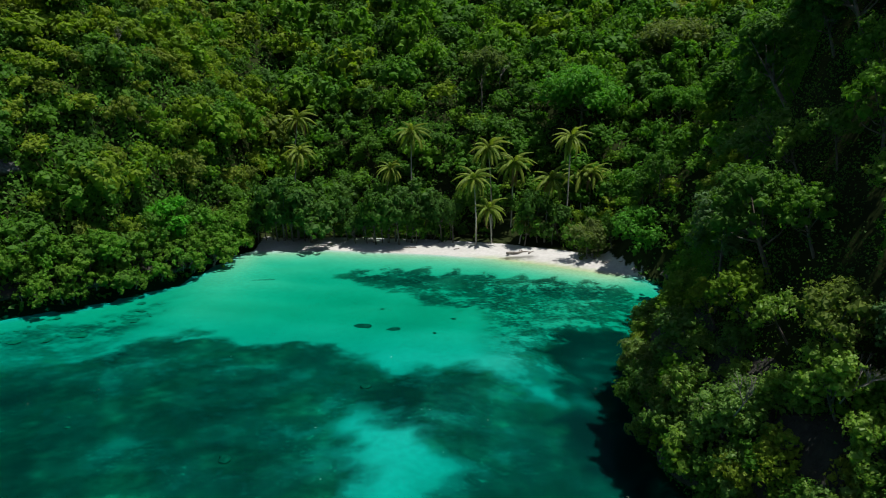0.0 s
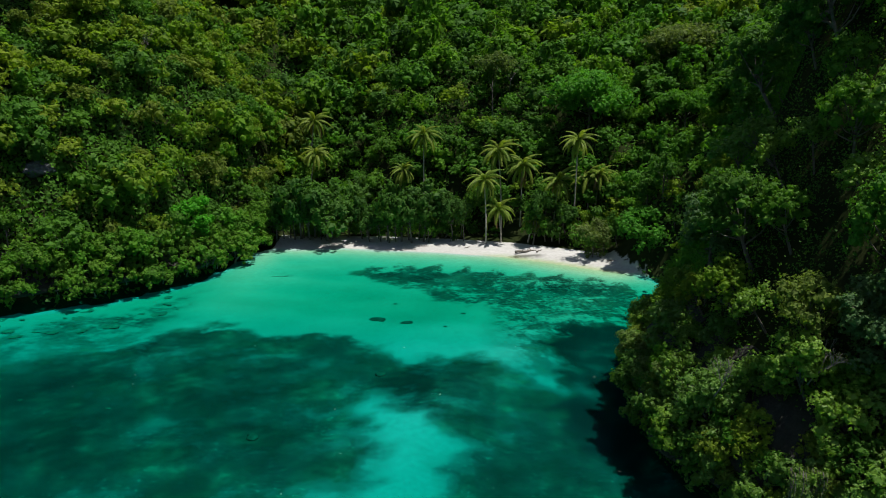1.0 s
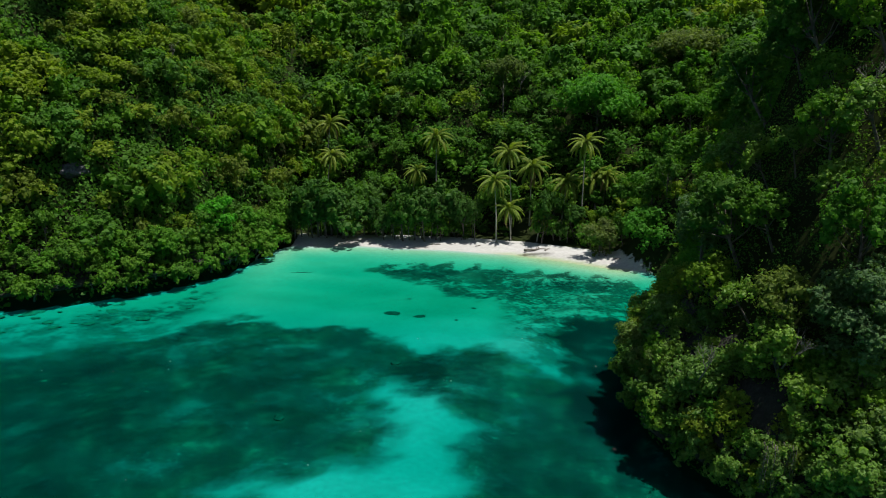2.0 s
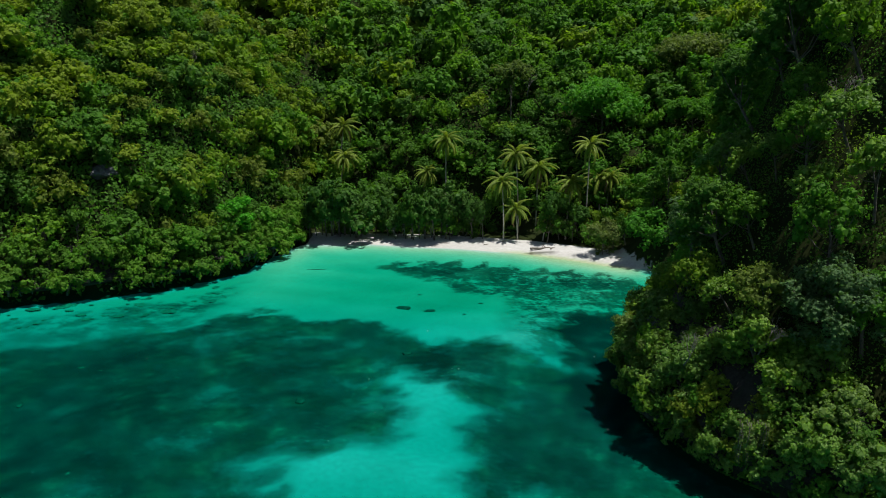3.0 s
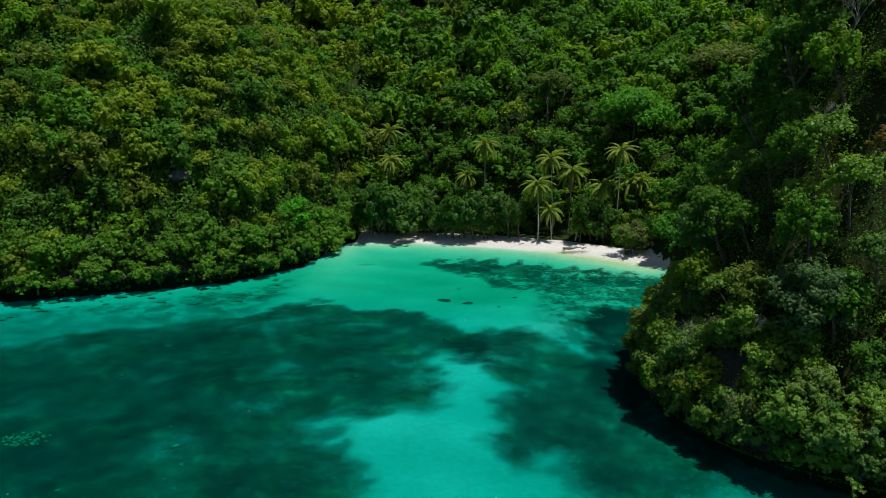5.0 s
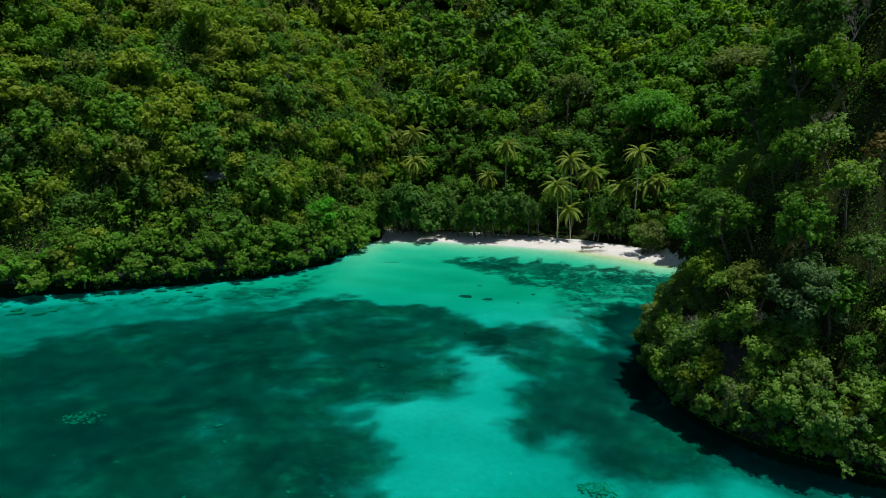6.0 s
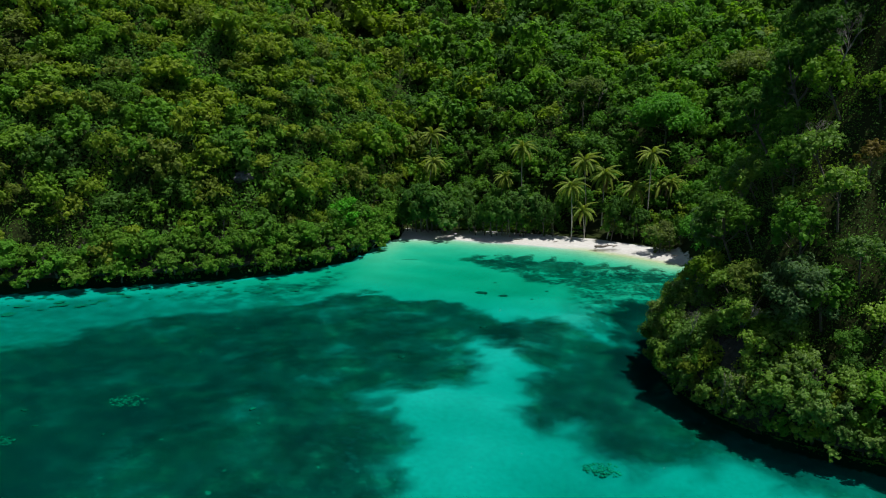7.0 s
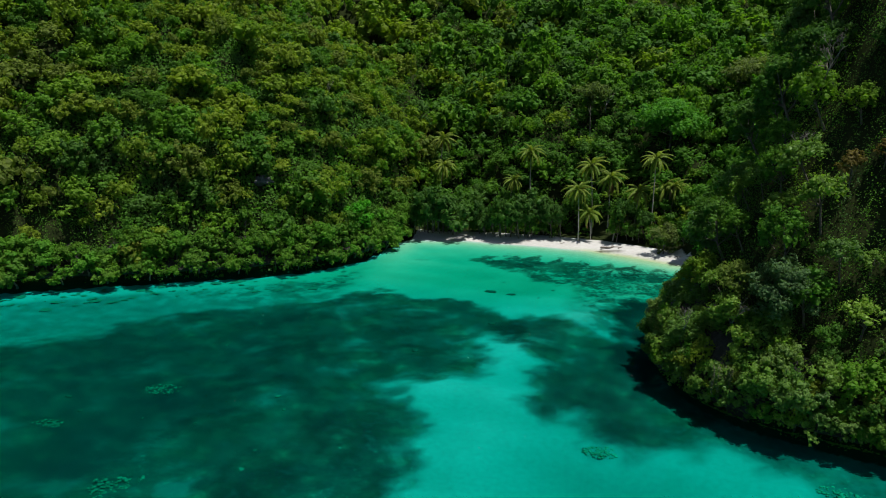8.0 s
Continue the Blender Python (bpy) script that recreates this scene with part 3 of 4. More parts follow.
def plant_woods():
    r = random.Random(5)
    x, y, d, z, ox, oy, steep, back, east = scatter_spots(11)
    near_models = [tree_model("broadleaf_tree", k, c, 40 + i, LEAF_SHORE if i % 2 else LEAF, 3, True) for i, (k, c) in enumerate(zip(NEAR, NEAR_CROWNS))]
    # Copies with darker leaves: the upper slope's shade is put into their colour.
    shade_models = [tree_model("broadleaf_tree", NEAR[i], NEAR_CROWNS[i], 60 + i, LEAF_DEEP, 3, True) for i in (1, 2)]
    rust = tree_model("rusty_tree", NEAR[1], crown_shape(260, 1.7, 1.6, 11, 2400, 0.17, 0.6, 0.1, simple=True, tuft=12), 45, LEAF_RUST, 3)
    models = [tree_model("broadleaf_tree", k, c, 50 + i, LEAF, 3) for i, (k, c) in enumerate(zip(KINDS, CROWNS))]
    used, single, joined, tones = set(), 0, [], []
    for i in range(len(x)):
        near = east[i] > 0.5 and y[i] < 75
        fringe = d[i] < 6 or (back[i] > 0.5 and d[i] < 16)
        s = (0.72 + 0.62 * r.random() ** 2) * (1.02 if near else 1.0 if fringe else 1.1 + 0.75 * float(smooth(140, 215, y[i])))
        lean = min(44, 14 * steep[i]) * r.uniform(0.5, 1.1)
        if near:
            lean = min(lean, r.uniform(12, 36))
        elif d[i] < 9 and back[i] < 0.5:
            lean = min(lean, 16)
        if east[i] > 0.5 and 54 < y[i] < 108 and d[i] < 7:
            s, lean = min(s, 0.85), min(lean, 14)
        if x[i] > 22 and 105 < y[i] < 128 and d[i] < 15:
            s, lean = s * 0.62, min(lean, 10)
        pose_m = place((x[i], y[i], z[i] - 0.4), (s, s, s * r.uniform(0.8, 1.25)), r.uniform(0, math.tau), lean, (ox[i], oy[i]))
        if (near and d[i] < 22) or (fringe and single < 300):
            pick = r.randrange(len(near_models)) if near else r.randrange(len(models))
            model = (near_models if near else models)[pick]
            # High on the point, the trees painted darker for shade.
            if near and z[i] > 25 and pick:
                model = shade_models[pick % 2]
            dry = near and z[i] > 12 and r.random() < 0.06
            if dry:
                model = rust
            if model in used:
                ob = copy_thing(model, pose_m)
            else:
                used.add(model)
                ob = model
                ob.matrix_basis = pose_m
            single += 1
            tagged(ob, "dense green broadleaf tree overhanging the lagoon shore" if d[i] < 6 else "leafy green tropical tree on the wooded slope", "tree", "trees of the shore")
            if dry:
                tagged(ob, "small tree with rusty brown and yellow leaves", "tree", "rusty trees of the point")
        else:
            corners = (FAR_CROWNS if y[i] > 160 or d[i] > 42 else CROWNS)[r.randrange(len(CROWNS))][0]
            k = pose_m.to_3x3()
            joined.append((corners + (0, 0, 3.4)) @ np.array(k).T + np.array(pose_m.translation))
            tones.append(np.full(len(corners), 0.3 + 0.68 * r.random() if x[i] < -38 - 0.1 * max(0, y[i] - 130) else 0.62 * r.random() + 0.3 * (r.random() < 0.15)))
    for m in near_models + shade_models + models + [rust]:
        if m not in used:
            for c in m.children_recursive:
                bpy.data.objects.remove(c)
            bpy.data.objects.remove(m)
    ob = new("forest", leaf_mesh("forest", np.concatenate(joined), LEAF_WOOD, np.concatenate(tones), 3))
    tagged(ob, "dense green jungle canopy covering the steep hillsides", "forest", kind="stuff")


plant_woods()


def plant_undergrowth():
    """Loose low leaves over the forest floor and the rocky slopes."""
    r = np.random.RandomState(21)
    x, y = r.uniform(-125, 90, 21000), r.uniform(16, 240, 21000)
    d = shore_distance(x, y)
    west, back, east = zones(x, y)
    ok = (d > 0.6) & ((back < 0.5) | (d > 11)) & (x < np.maximum(0.5 * y, 0.43 * (y + 41)) + 8) & ~((x < -55) & (d > 50)) & (np.hypot((x - 15) / 14, (y - 137) / 6) > 1)
    x = np.concatenate([x[ok], r.uniform(14, 55, 9500), r.uniform(-105, -38, 5500)])
    y = np.concatenate([y[ok], r.uniform(22, 90, 9500), r.uniform(66, 140, 5500)])
    ok = shore_distance(x, y) > 2.2
    x, y = np.repeat(x[ok], 13), np.repeat(y[ok], 13)
    tuft = np.repeat(r.uniform(0.2, 1.7, len(x) // 13), 13)
    spread = 0.75 - 0.45 * smooth(85, 65, y)
    x, y = x + r.normal(size=len(x)) * spread, y + r.normal(size=len(x)) * spread
    ox, oy, steep = slope_out(x, y)
    up = unit(np.stack([ox * steep, oy * steep, np.ones_like(x)], -1))
    pos = np.stack([x, y, ground_height(x, y)], -1) + up * (tuft + r.normal(size=len(x)) * 0.35)[:, None]
    v = leaves(pos, unit(up + r.normal(size=up.shape) * 0.6), (0.6 - 0.43 * smooth(85, 65, y))[:, None], (0.42 - 0.3 * smooth(85, 65, y))[:, None], r, True)
    tone = np.repeat(np.clip(0.26 + 0.22 * waves(x, y, 9, 8), 0, 1), 3)
    ob = new("undergrowth", leaf_mesh("undergrowth", v, LEAF_WOOD, tone, 3))
    tagged(ob, "low leafy undergrowth on the forest floor", "undergrowth", kind="stuff")


plant_undergrowth()


# ---- trees of the shore line ----
SHRUBS = [(1.9, 1.6, 13, 900, 0.29, 1.0, 0.5, 0.0), (1.5, 1.4, 11, 740, 0.25, 0.9, 0.55, 0.0), (2.2, 1.5, 14, 1040, 0.31, 1.2, 0.5, 0.0)]


def along_shore(first, last, step):
    """Spots along the waterline with the way inland."""
    left = 0.0
    for a, b in zip(SHORE[first:last], SHORE[first + 1:last + 1]):
        dx, dy = b - a
        length = math.hypot(dx, dy)
        while left < length:
            yield a[0] + dx * left / length, a[1] + dy * left / length, -dy / length, dx / length
            left += step
        left -= length


def plant_shore():
    r = random.Random(9)
    shrubs = [tree_model("shore_shrub", k, crown_shape(300 + i, k[0], k[1], k[2], k[3], k[4], k[6], 0, -0.95, True), 70 + i, LEAF_COAST, 3) for i, k in enumerate(SHRUBS)]
    trees = [tree_model("shore_tree", k, crown_shape(320 + i, k[0], k[1], k[2], k[3], k[4], k[6], 0, -0.8, True, 11), 80 + i, LEAF_COAST, 3)
             for i, k in enumerate(((2.4, 2.0, 15, 2100, 0.26, 3.6, 0.5, 0), (2.9, 2.2, 18, 2500, 0.28, 4.4, 0.5, 0), (2.1, 2.3, 12, 1800, 0.24, 4.0, 0.55, 0)))]
    beach_trees = [tree_model("shore_tree", k, crown_shape(330 + i, k[0], k[1], k[2], k[3], k[4], k[6], 0, -0.8, True, 11), 85 + i, LEAF_DEEP, 3)
                   for i, k in enumerate(((2.5, 2.1, 14, 1700, 0.29, 3.8, 0.5, 0), (2.9, 2.3, 16, 2000, 0.31, 4.4, 0.5, 0)))]
    fine_shrubs = [tree_model("shore_shrub", k, crown_shape(340 + i, k[0], k[1], k[2], k[3], k[4], k[6], 0, -0.9, True, 11), 90 + i, LEAF_SHORE if i else LEAF, 3)
                   for i, k in enumerate(((1.8, 1.6, 13, 1600, 0.19, 1.0, 0.5, 0), (1.4, 1.3, 10, 1200, 0.17, 0.9, 0.55, 0)))]
    fine_trees = [tree_model("shore_tree", k, crown_shape(350 + i, k[0], k[1], k[2] * 2, k[3], k[4] * 0.85, k[6], 0, -0.8, True, 8, clump=(0.17, 0.36)), 95 + i, LEAF_SHORE if i else LEAF, 3, True)
                  for i, k in enumerate(((2.4, 2.0, 16, 3800, 0.18, 3.6, 0.5, 0), (2.7, 2.2, 18, 4200, 0.2, 4.2, 0.5, 0)))]
    fresh = set(shrubs + trees + beach_trees + fine_shrubs + fine_trees)

    def put(model, m, label, category, group):
        ob = model
        if model in fresh:
            fresh.discard(model)
            model.matrix_basis = m
        else:
            ob = copy_thing(model, m)
        tagged(ob, label, category, group)

    for first, last, east in ((3, 11, False), (20, 29, True)):
        for x, y, ix, iy in along_shore(first, last, 1.5):
            s, inset = (r.uniform(0.55, 1.2), r.uniform(0.0, 1.3)) if east else (r.uniform(0.75, 1.5), r.uniform(-1.2, 0.8))
            if r.random() < (0.25 if east else 0.12):
                continue
            m = place((x + ix * inset, y + iy * inset, r.uniform(0.7, 1.9) if east else r.uniform(0.05, 1.8)), (s, s, s), r.uniform(0, 6.28), r.uniform(15, 60) if east else r.uniform(5, 30), (-ix, -iy))
            put(r.choice(fine_shrubs if east else shrubs), m, "leafy green shrub hanging over the undercut rock", "shrub", "shrubs of the waterline")
        for x, y, ix, iy in along_shore(first + 3 * east, last, 0.85 if east else 1.3):
            s, inset = r.uniform(0.65, 1.25), r.uniform(0.3, 2.2)
            rise = (1.6 + 2.2 * inset) * (0.6 + 0.4 * float(smooth(26, 46, y))) + r.uniform(-0.4, 0.6)
            m = place((x + ix * inset, y + iy * inset, rise), (s, s, s), r.uniform(0, 6.28), r.uniform(25, 70) if east else r.uniform(5, 35), (-ix, -iy))
            put(r.choice(fine_shrubs if east else shrubs), m, "leafy green shrub clinging to the rock face", "shrub", "shrubs of the rock face")
        for x, y, ix, iy in along_shore(first, last, 1.1 if east else 1.9):
            s, inset = r.uniform(0.65, 1.25), r.uniform(1.0, 2.8)
            base = r.uniform(2.5, 6.5) if east else r.uniform(1.8, 4.5)
            lean = r.uniform(22, 58)
            if not east:
                s, base, lean, inset = r.uniform(0.65, 1.1), r.uniform(1.4, 4.0), r.uniform(8, 30), r.uniform(1.6, 3.4)
            if east and y <= 54:
                base = r.uniform(0.8, 7.5)
                s, lean, inset = min(s, 1.1), r.uniform(20, 42) - 2.6 * base, 1.0 + 0.55 * base + r.uniform(-0.4, 0.6)
            if east and y > 54:
                if r.random() < 0.4:
                    continue
                s, base, lean = min(s, 0.85), r.uniform(1.5, 3.0), r.uniform(10, 32)
            m = place((x + ix * inset, y + iy * inset, base), (s, s, s), r.uniform(0, 6.28), lean, (-ix, -iy))
            put(r.choice(fine_trees if east and y < 70 else trees), m, "green tree leaning out over the water", "tree", "trees of the waterline")

    for x, y, ix, iy in along_shore(11, 19, 1.15):
        inset = r.uniform(7.0, 11.0) - 2.8 * float(smooth(-2, -8, x)) + 1.0 * float(smooth(20, 27, x)) + 4.5 * float(smooth(0, 4, x)) * float(smooth(24, 18, x))
        s = (0.6 + (1.0 if x < 0 else 0.62) * r.random()) * (1 - 0.25 * float(smooth(18, 25, x)))
        spot = (x + ix * inset, y + iy * inset)
        if 1.5 < x < 11 or 17 < x < 22 or x > 34 or r.random() < 0.12:
            continue
        m = place((*spot, float(ground_height(*spot)) - 0.1), (s, s, s * r.uniform(0.9, 1.3)), r.uniform(0, 6.28), r.uniform(8, 36), (-ix, -iy))
        put(r.choice(beach_trees), m, "deep green tree leaning out over the shaded sand", "tree", "trees over the beach")
    for x, y, ix, iy in along_shore(11, 19, 1.6):
        inset = r.uniform(7.6, 12.0) + 5.0 * math.exp(-((x - 10) / 10) ** 4)
        s = 0.5 + 0.9 * r.random() ** 1.5
        spot = (x + ix * inset, y + iy * inset)
        if r.random() < 0.35 or x > 33:
            continue
        m = place((*spot, float(ground_height(*spot)) + 0.1), (s, s, s), r.uniform(0, 6.28), r.uniform(5, 25), (-ix, -iy))
        put(r.choice(shrubs), m, "dense green shrub at the back of the beach", "shrub", "shrubs behind the beach")

    for m in fresh:
        for c in m.children_recursive:
            bpy.data.objects.remove(c)
        bpy.data.objects.remove(m)


plant_shore()


def feature_tree(name, x, y, middle, radius, depth, lobes, count, leaf, mat, label, flat=0.0, seed=0, low=-0.5):
    z = float(ground_height(x, y))
    corners, mids = crown_shape(400 + seed, radius, depth, int(lobes * 1.6), int(count * 1.9), leaf, 0.5, flat, low, True, 8, 0.45, (0.12, 0.28))
    height = max(middle - z, 1.5)
    root = new(name)
    root.matrix_basis = Matrix.Translation((x, y, z))
    add_trunk(root, 500 + seed, height, mids[::2], 0.022 * radius + 0.05, True)
    part("crown", leaf_mesh("crown", corners + (0, 0, height), mat, corners=3), root)
    return tagged(root, label, "tree")


feature_tree("broad_domed_tree", 29.8, 150, 30.0, 10.5, 8.0, 60, 10000, 0.42, LEAF_BRIGHT, "huge domed tree with bright green leaves behind the palms", seed=1, low=-0.3)
feature_tree("umbrella_tree", 53.5, 164, 43, 12.5, 7.0, 60, 9000, 0.4, LEAF_DULL, "wide flat-topped tree with dull olive feathery leaves", 0.4, seed=2, low=-0.1)
feature_tree("feathery_tree", 9, 163, 38, 6.5, 4.5, 22, 3600, 0.36, LEAF_DULL, "olive-brown feathery tree above the valley", 0.3, seed=3)
feature_tree("grey_green_tree", 27.8, 36.2, 13.4, 4.2, 4.8, 40, 13000, 0.18, LEAF_GREY, "rounded grey-green tree with a pale slim trunk", seed=4, low=-1.0)
feature_tree("layered_tree", 48.5, 141, 29.0, 7.0, 4.0, 30, 4200, 0.4, LEAF, "spreading tree with tiers of broad pale green leaves", 0.25, seed=5)
feature_tree("layered_tree", 34.0, 115.2, 6.8, 6.0, 5.2, 34, 4600, 0.32, LEAF_BRIGHT, "fresh green tree in tiers at the end of the beach", 0.1, seed=6, low=-0.9)
feature_tree("bushy_tree", 26.4, 121.0, 4.4, 4.4, 4.4, 22, 3000, 0.28, LEAF_DULL, "low bushy olive tree at the edge of the sand", seed=7, low=-1.0)
feature_tree("grey_green_tree", 22.6, 54.5, 17.6, 3.7, 3.4, 26, 5200, 0.2, LEAF_GREY, "rounded grey-green tree on the wooded point", seed=8, low=-0.8)
feature_tree("bright_tree", -43.5, 107.5, 9.0, 4.2, 4.0, 24, 3400, 0.32, LEAF_VIVID, "vivid green tree leaning over the corner of the beach", seed=9, low=-0.9)

# ---- palms ----


def frond_mesh(seed, length):
    """An arching coconut frond: a rib with narrow leaflets that hang to both sides."""
    r = random.Random(seed)
    bm = bmesh.new()
    pts = []
    for i in range(9):
        u = i / 8
        pts.append(Vector((length * (u - 0.2 * u ** 3), 0, length * (0.3 * u - 0.95 * u ** 2.1))))
    tube(bm, pts, [0.06 * (1 - 0.8 * i / 8) for i in range(9)], 4)
    for i in range(34):
        u = 0.16 + 0.83 * i / 33
        k = min(int(u * 8), 7)
        p = pts[k].lerp(pts[k + 1], u * 8 - k)
        t = (pts[k + 1] - pts[k]).normalized()
        reach = length * 0.22 * math.sin(math.pi * (0.15 + 0.75 * u)) ** 0.7
        for side in (-1, 1):
            out = (Vector((0, side, 0)) * 0.7 + t * 0.6 + Vector((0, 0, -0.45 - 0.4 * r.random()))).normalized()
            w = t * 0.075
            mid = p + out * reach * 0.5
            tip = p + out * reach * r.uniform(0.85, 1.1) + Vector((0, 0, -0.3 * reach))
            q = [bm.verts.new(v) for v in (p - w, p + w, mid + w, mid - w, tip)]
            bm.faces.new(q[:4])
            bm.faces.new((q[3], q[2], q[4]))
    return bm_mesh("frond", bm, FROND, flat=True)


FRONDS = [frond_mesh(i, s) for i, s in enumerate((3.9, 3.6, 4.2))]
FRONDS_DRY = [frond_mesh(9, 3.8)]
FRONDS_DRY[0].materials[0] = FROND_DRY


def coconut_mesh():
    bm = bmesh.new()
    for i in range(7):
        a = i * 0.9
        bmesh.ops.create_icosphere(bm, subdivisions=1, radius=0.16, matrix=Matrix.Translation((0.28 * math.cos(a), 0.28 * math.sin(a), -0.28 - 0.1 * (i % 3))) @ Matrix.Diagonal((1, 1, 1.25, 1)))
    return bm_mesh("coconuts", bm, FROND)


COCONUTS = coconut_mesh()


def palm(x, y, top, seed, size=1.0, trunk_bend=1.2):
    r = random.Random(seed)
    a = r.uniform(0, math.tau)
    bx, by = x + trunk_bend * math.cos(a), y + trunk_bend * math.sin(a)
    z = float(ground_height(bx, by))
    root = new("coconut_palm")
    root.matrix_basis = Matrix.Translation((bx, by, z))
    head = Vector((x - bx, y - by, top - z))
    bm = bmesh.new()
    pts = [Vector((head.x * u ** 1.8, head.y * u ** 1.8, -0.4 + (head.z + 0.4) * u)) for u in [i / 12 for i in range(13)]]
    tube(bm, pts, [0.26 if i == 0 else 0.16 - 0.004 * i + 0.012 * (i % 2) for i in range(13)], 8)
    part("trunk", bm_mesh("trunk", bm, PALM_BARK), root)
    count = r.randint(21, 25)
    for i in range(count):
        rise = 78 - 112 * (i / count) ** 0.85 + r.uniform(-9, 9)
        f = part("frond", FRONDS_DRY[0] if i >= count - 2 and seed % 2 else FRONDS[i % 3], root)
        f.matrix_basis = Matrix.Translation(head) @ Matrix.Rotation(i * 2.4 + r.uniform(-0.2, 0.2), 4, "Z") @ Matrix.Rotation(radians(-rise), 4, "Y") @ Matrix.Rotation(r.uniform(-0.3, 0.3), 4, "X") @ Matrix.Scale(size * r.uniform(0.95, 1.22), 4)
    if size > 0.8:
        part("coconuts", COCONUTS, root).matrix_basis = Matrix.Translation(head)
    return tagged(root, "coconut palm with arching yellow-green fronds behind the beach" if size > 0.8 else "short young coconut palm with drooping fronds", "palm", "palms behind the beach")


for i, (x, y, top, size) in enumerate(((6.2, 133, 13.8, 0.95), (9.2, 132.5, 8.1, 0.9), (9.2, 139, 19.6, 1.0), (14.3, 138, 16.7, 1.0), (24.5, 132, 22.2, 0.95), (21.2, 133, 13.9, 0.95),
                                       (27.7, 137, 14.7, 0.95), (30.1, 136, 15.3, 0.85), (-6.7, 144, 22.3, 0.95), (-33.8, 160, 24.6, 1.0), (-32.0, 152, 17.5, 0.9), (16.6, 132, 6.0, 0.7), (-10.9, 142, 14.9, 0.75))):
    palm(x, y, top, i, size)

# ---- on and under the water ----


def coral_boulder(name, x, y, rx, ry, rise, seed, label, mat=CORAL):
    """A low lumpy coral block on the bed."""
    bm = bmesh.new()
    bmesh.ops.create_icosphere(bm, subdivisions=3, radius=1.0)
    for v in bm.verts:
        k = 1 + 0.35 * noise.noise(v.co * 1.7 + Vector((seed * 3.1, 0, 0))) + 0.15 * noise.noise(v.co * 5 + Vector((0, seed, 0)))
        v.co = Vector((v.co.x * rx * k, v.co.y * ry * k, max(v.co.z, -0.4) * rise * 0.22 * k))
    ob = new(name, bm_mesh(name, bm, mat))
    ob.matrix_basis = pose(x, y, float(ground_height(x, y)) + 0.1 * rise, 0, 0, seed * 47)
    return tagged(ob, label, "coral", "coral of the lagoon")


for i, (x, y, rx, ry, rise) in enumerate(((-10.0, 86.5, 1.25, 0.9, 0.5), (-5.9, 85.6, 1.0, 0.7, 0.45), (-0.6, 83.2, 0.35, 0.25, 0.2), (1.9, 90.3, 0.4, 0.3, 0.2), (-8.2, 94.1, 0.35, 0.25, 0.2),
                                          (-7.3, 65.7, 0.7, 0.5, 0.6), (-16.8, 50.6, 0.7, 0.5, 0.7))):
    coral_boulder("coral_boulder", x, y, rx, ry, rise, i, "dark lumpy coral head on the pale lagoon bed")


def coral_garden(x, y, rx, ry, count, rise, seed, label):
    """A patch of many small coral lumps and fans that have grown together."""
    r = random.Random(seed)
    bm = bmesh.new()
    for _ in range(count * 3):
        a, q = r.uniform(0, math.tau), r.random() ** 0.6
        px, py, s = math.cos(a) * q * rx, math.sin(a) * q * ry, 0.05 + 0.2 * r.random() ** 2
        lump = bmesh.ops.create_icosphere(bm, subdivisions=1, radius=1.0)["verts"]
        for v in lump:
            k = 1 + 0.45 * noise.noise(v.co * 2.2 + Vector((px, py, seed)))
            v.co = Vector((px + v.co.x * s * k * r.uniform(0.9, 1.3), py + v.co.y * s * k, (1 - 0.8 * q) * rise * 0.04 + v.co.z * s * 0.3 * k))
    ob = new("coral_garden", bm_mesh("coral_garden", bm, PALE_CORAL))
    ob.matrix_basis = pose(x, y, float(ground_height(x, y)), 0, 0, 0)
    return tagged(ob, label, "coral", "coral gardens of the lagoon")


coral_garden(-35.6, 10.5, 3.6, 2.4, 90, 0.8, 21, "broad mottled coral garden just under the water")
coral_garden(8.6, 26.0, 1.9, 1.4, 45, 0.8, 23, "small pale coral garden on the sand")
coral_garden(-53.5, 21.6, 1.9, 1.2, 40, 1.0, 22, "brown coral garden reaching near the surface")
coral_garden(-46.0, 33.0, 2.4, 1.6, 50, 0.7, 24, "brown coral garden reaching near the surface")
coral_garden(30.5, 22.5, 2.2, 1.2, 45, 0.6, 25, "small pale coral garden on the sand")


def scatter_lumps():
    """Small pale coral lumps over the weedy bed."""
    r = random.Random(53)
    meshes = []
    for k in range(3):
        bm = bmesh.new()
        bmesh.ops.create_icosphere(bm, subdivisions=2, radius=1.0)
        for v in bm.verts:
            v.co = v.co * (1 + 0.5 * noise.noise(v.co * 1.8 + Vector((k * 5, 0, 0))))
            v.co.z *= 0.22
        meshes.append(bm_mesh("coral_lump", bm, PLATE))
    for _ in range(18):
        x, y = r.uniform(-62, -14), r.uniform(10, 62)
        ob = new("coral_lump", r.choice(meshes))
        s = r.uniform(0.1, 0.3)
        ob.matrix_basis = pose(x, y, float(ground_height(x, y)) + 0.15 * s, 0, 0, r.uniform(0, 360)) @ Matrix.Diagonal((s * 1.5, s, s, 1))
        tagged(ob, "small pale coral lump on the weedy bed", "coral", "coral lumps of the bed")


scatter_lumps()


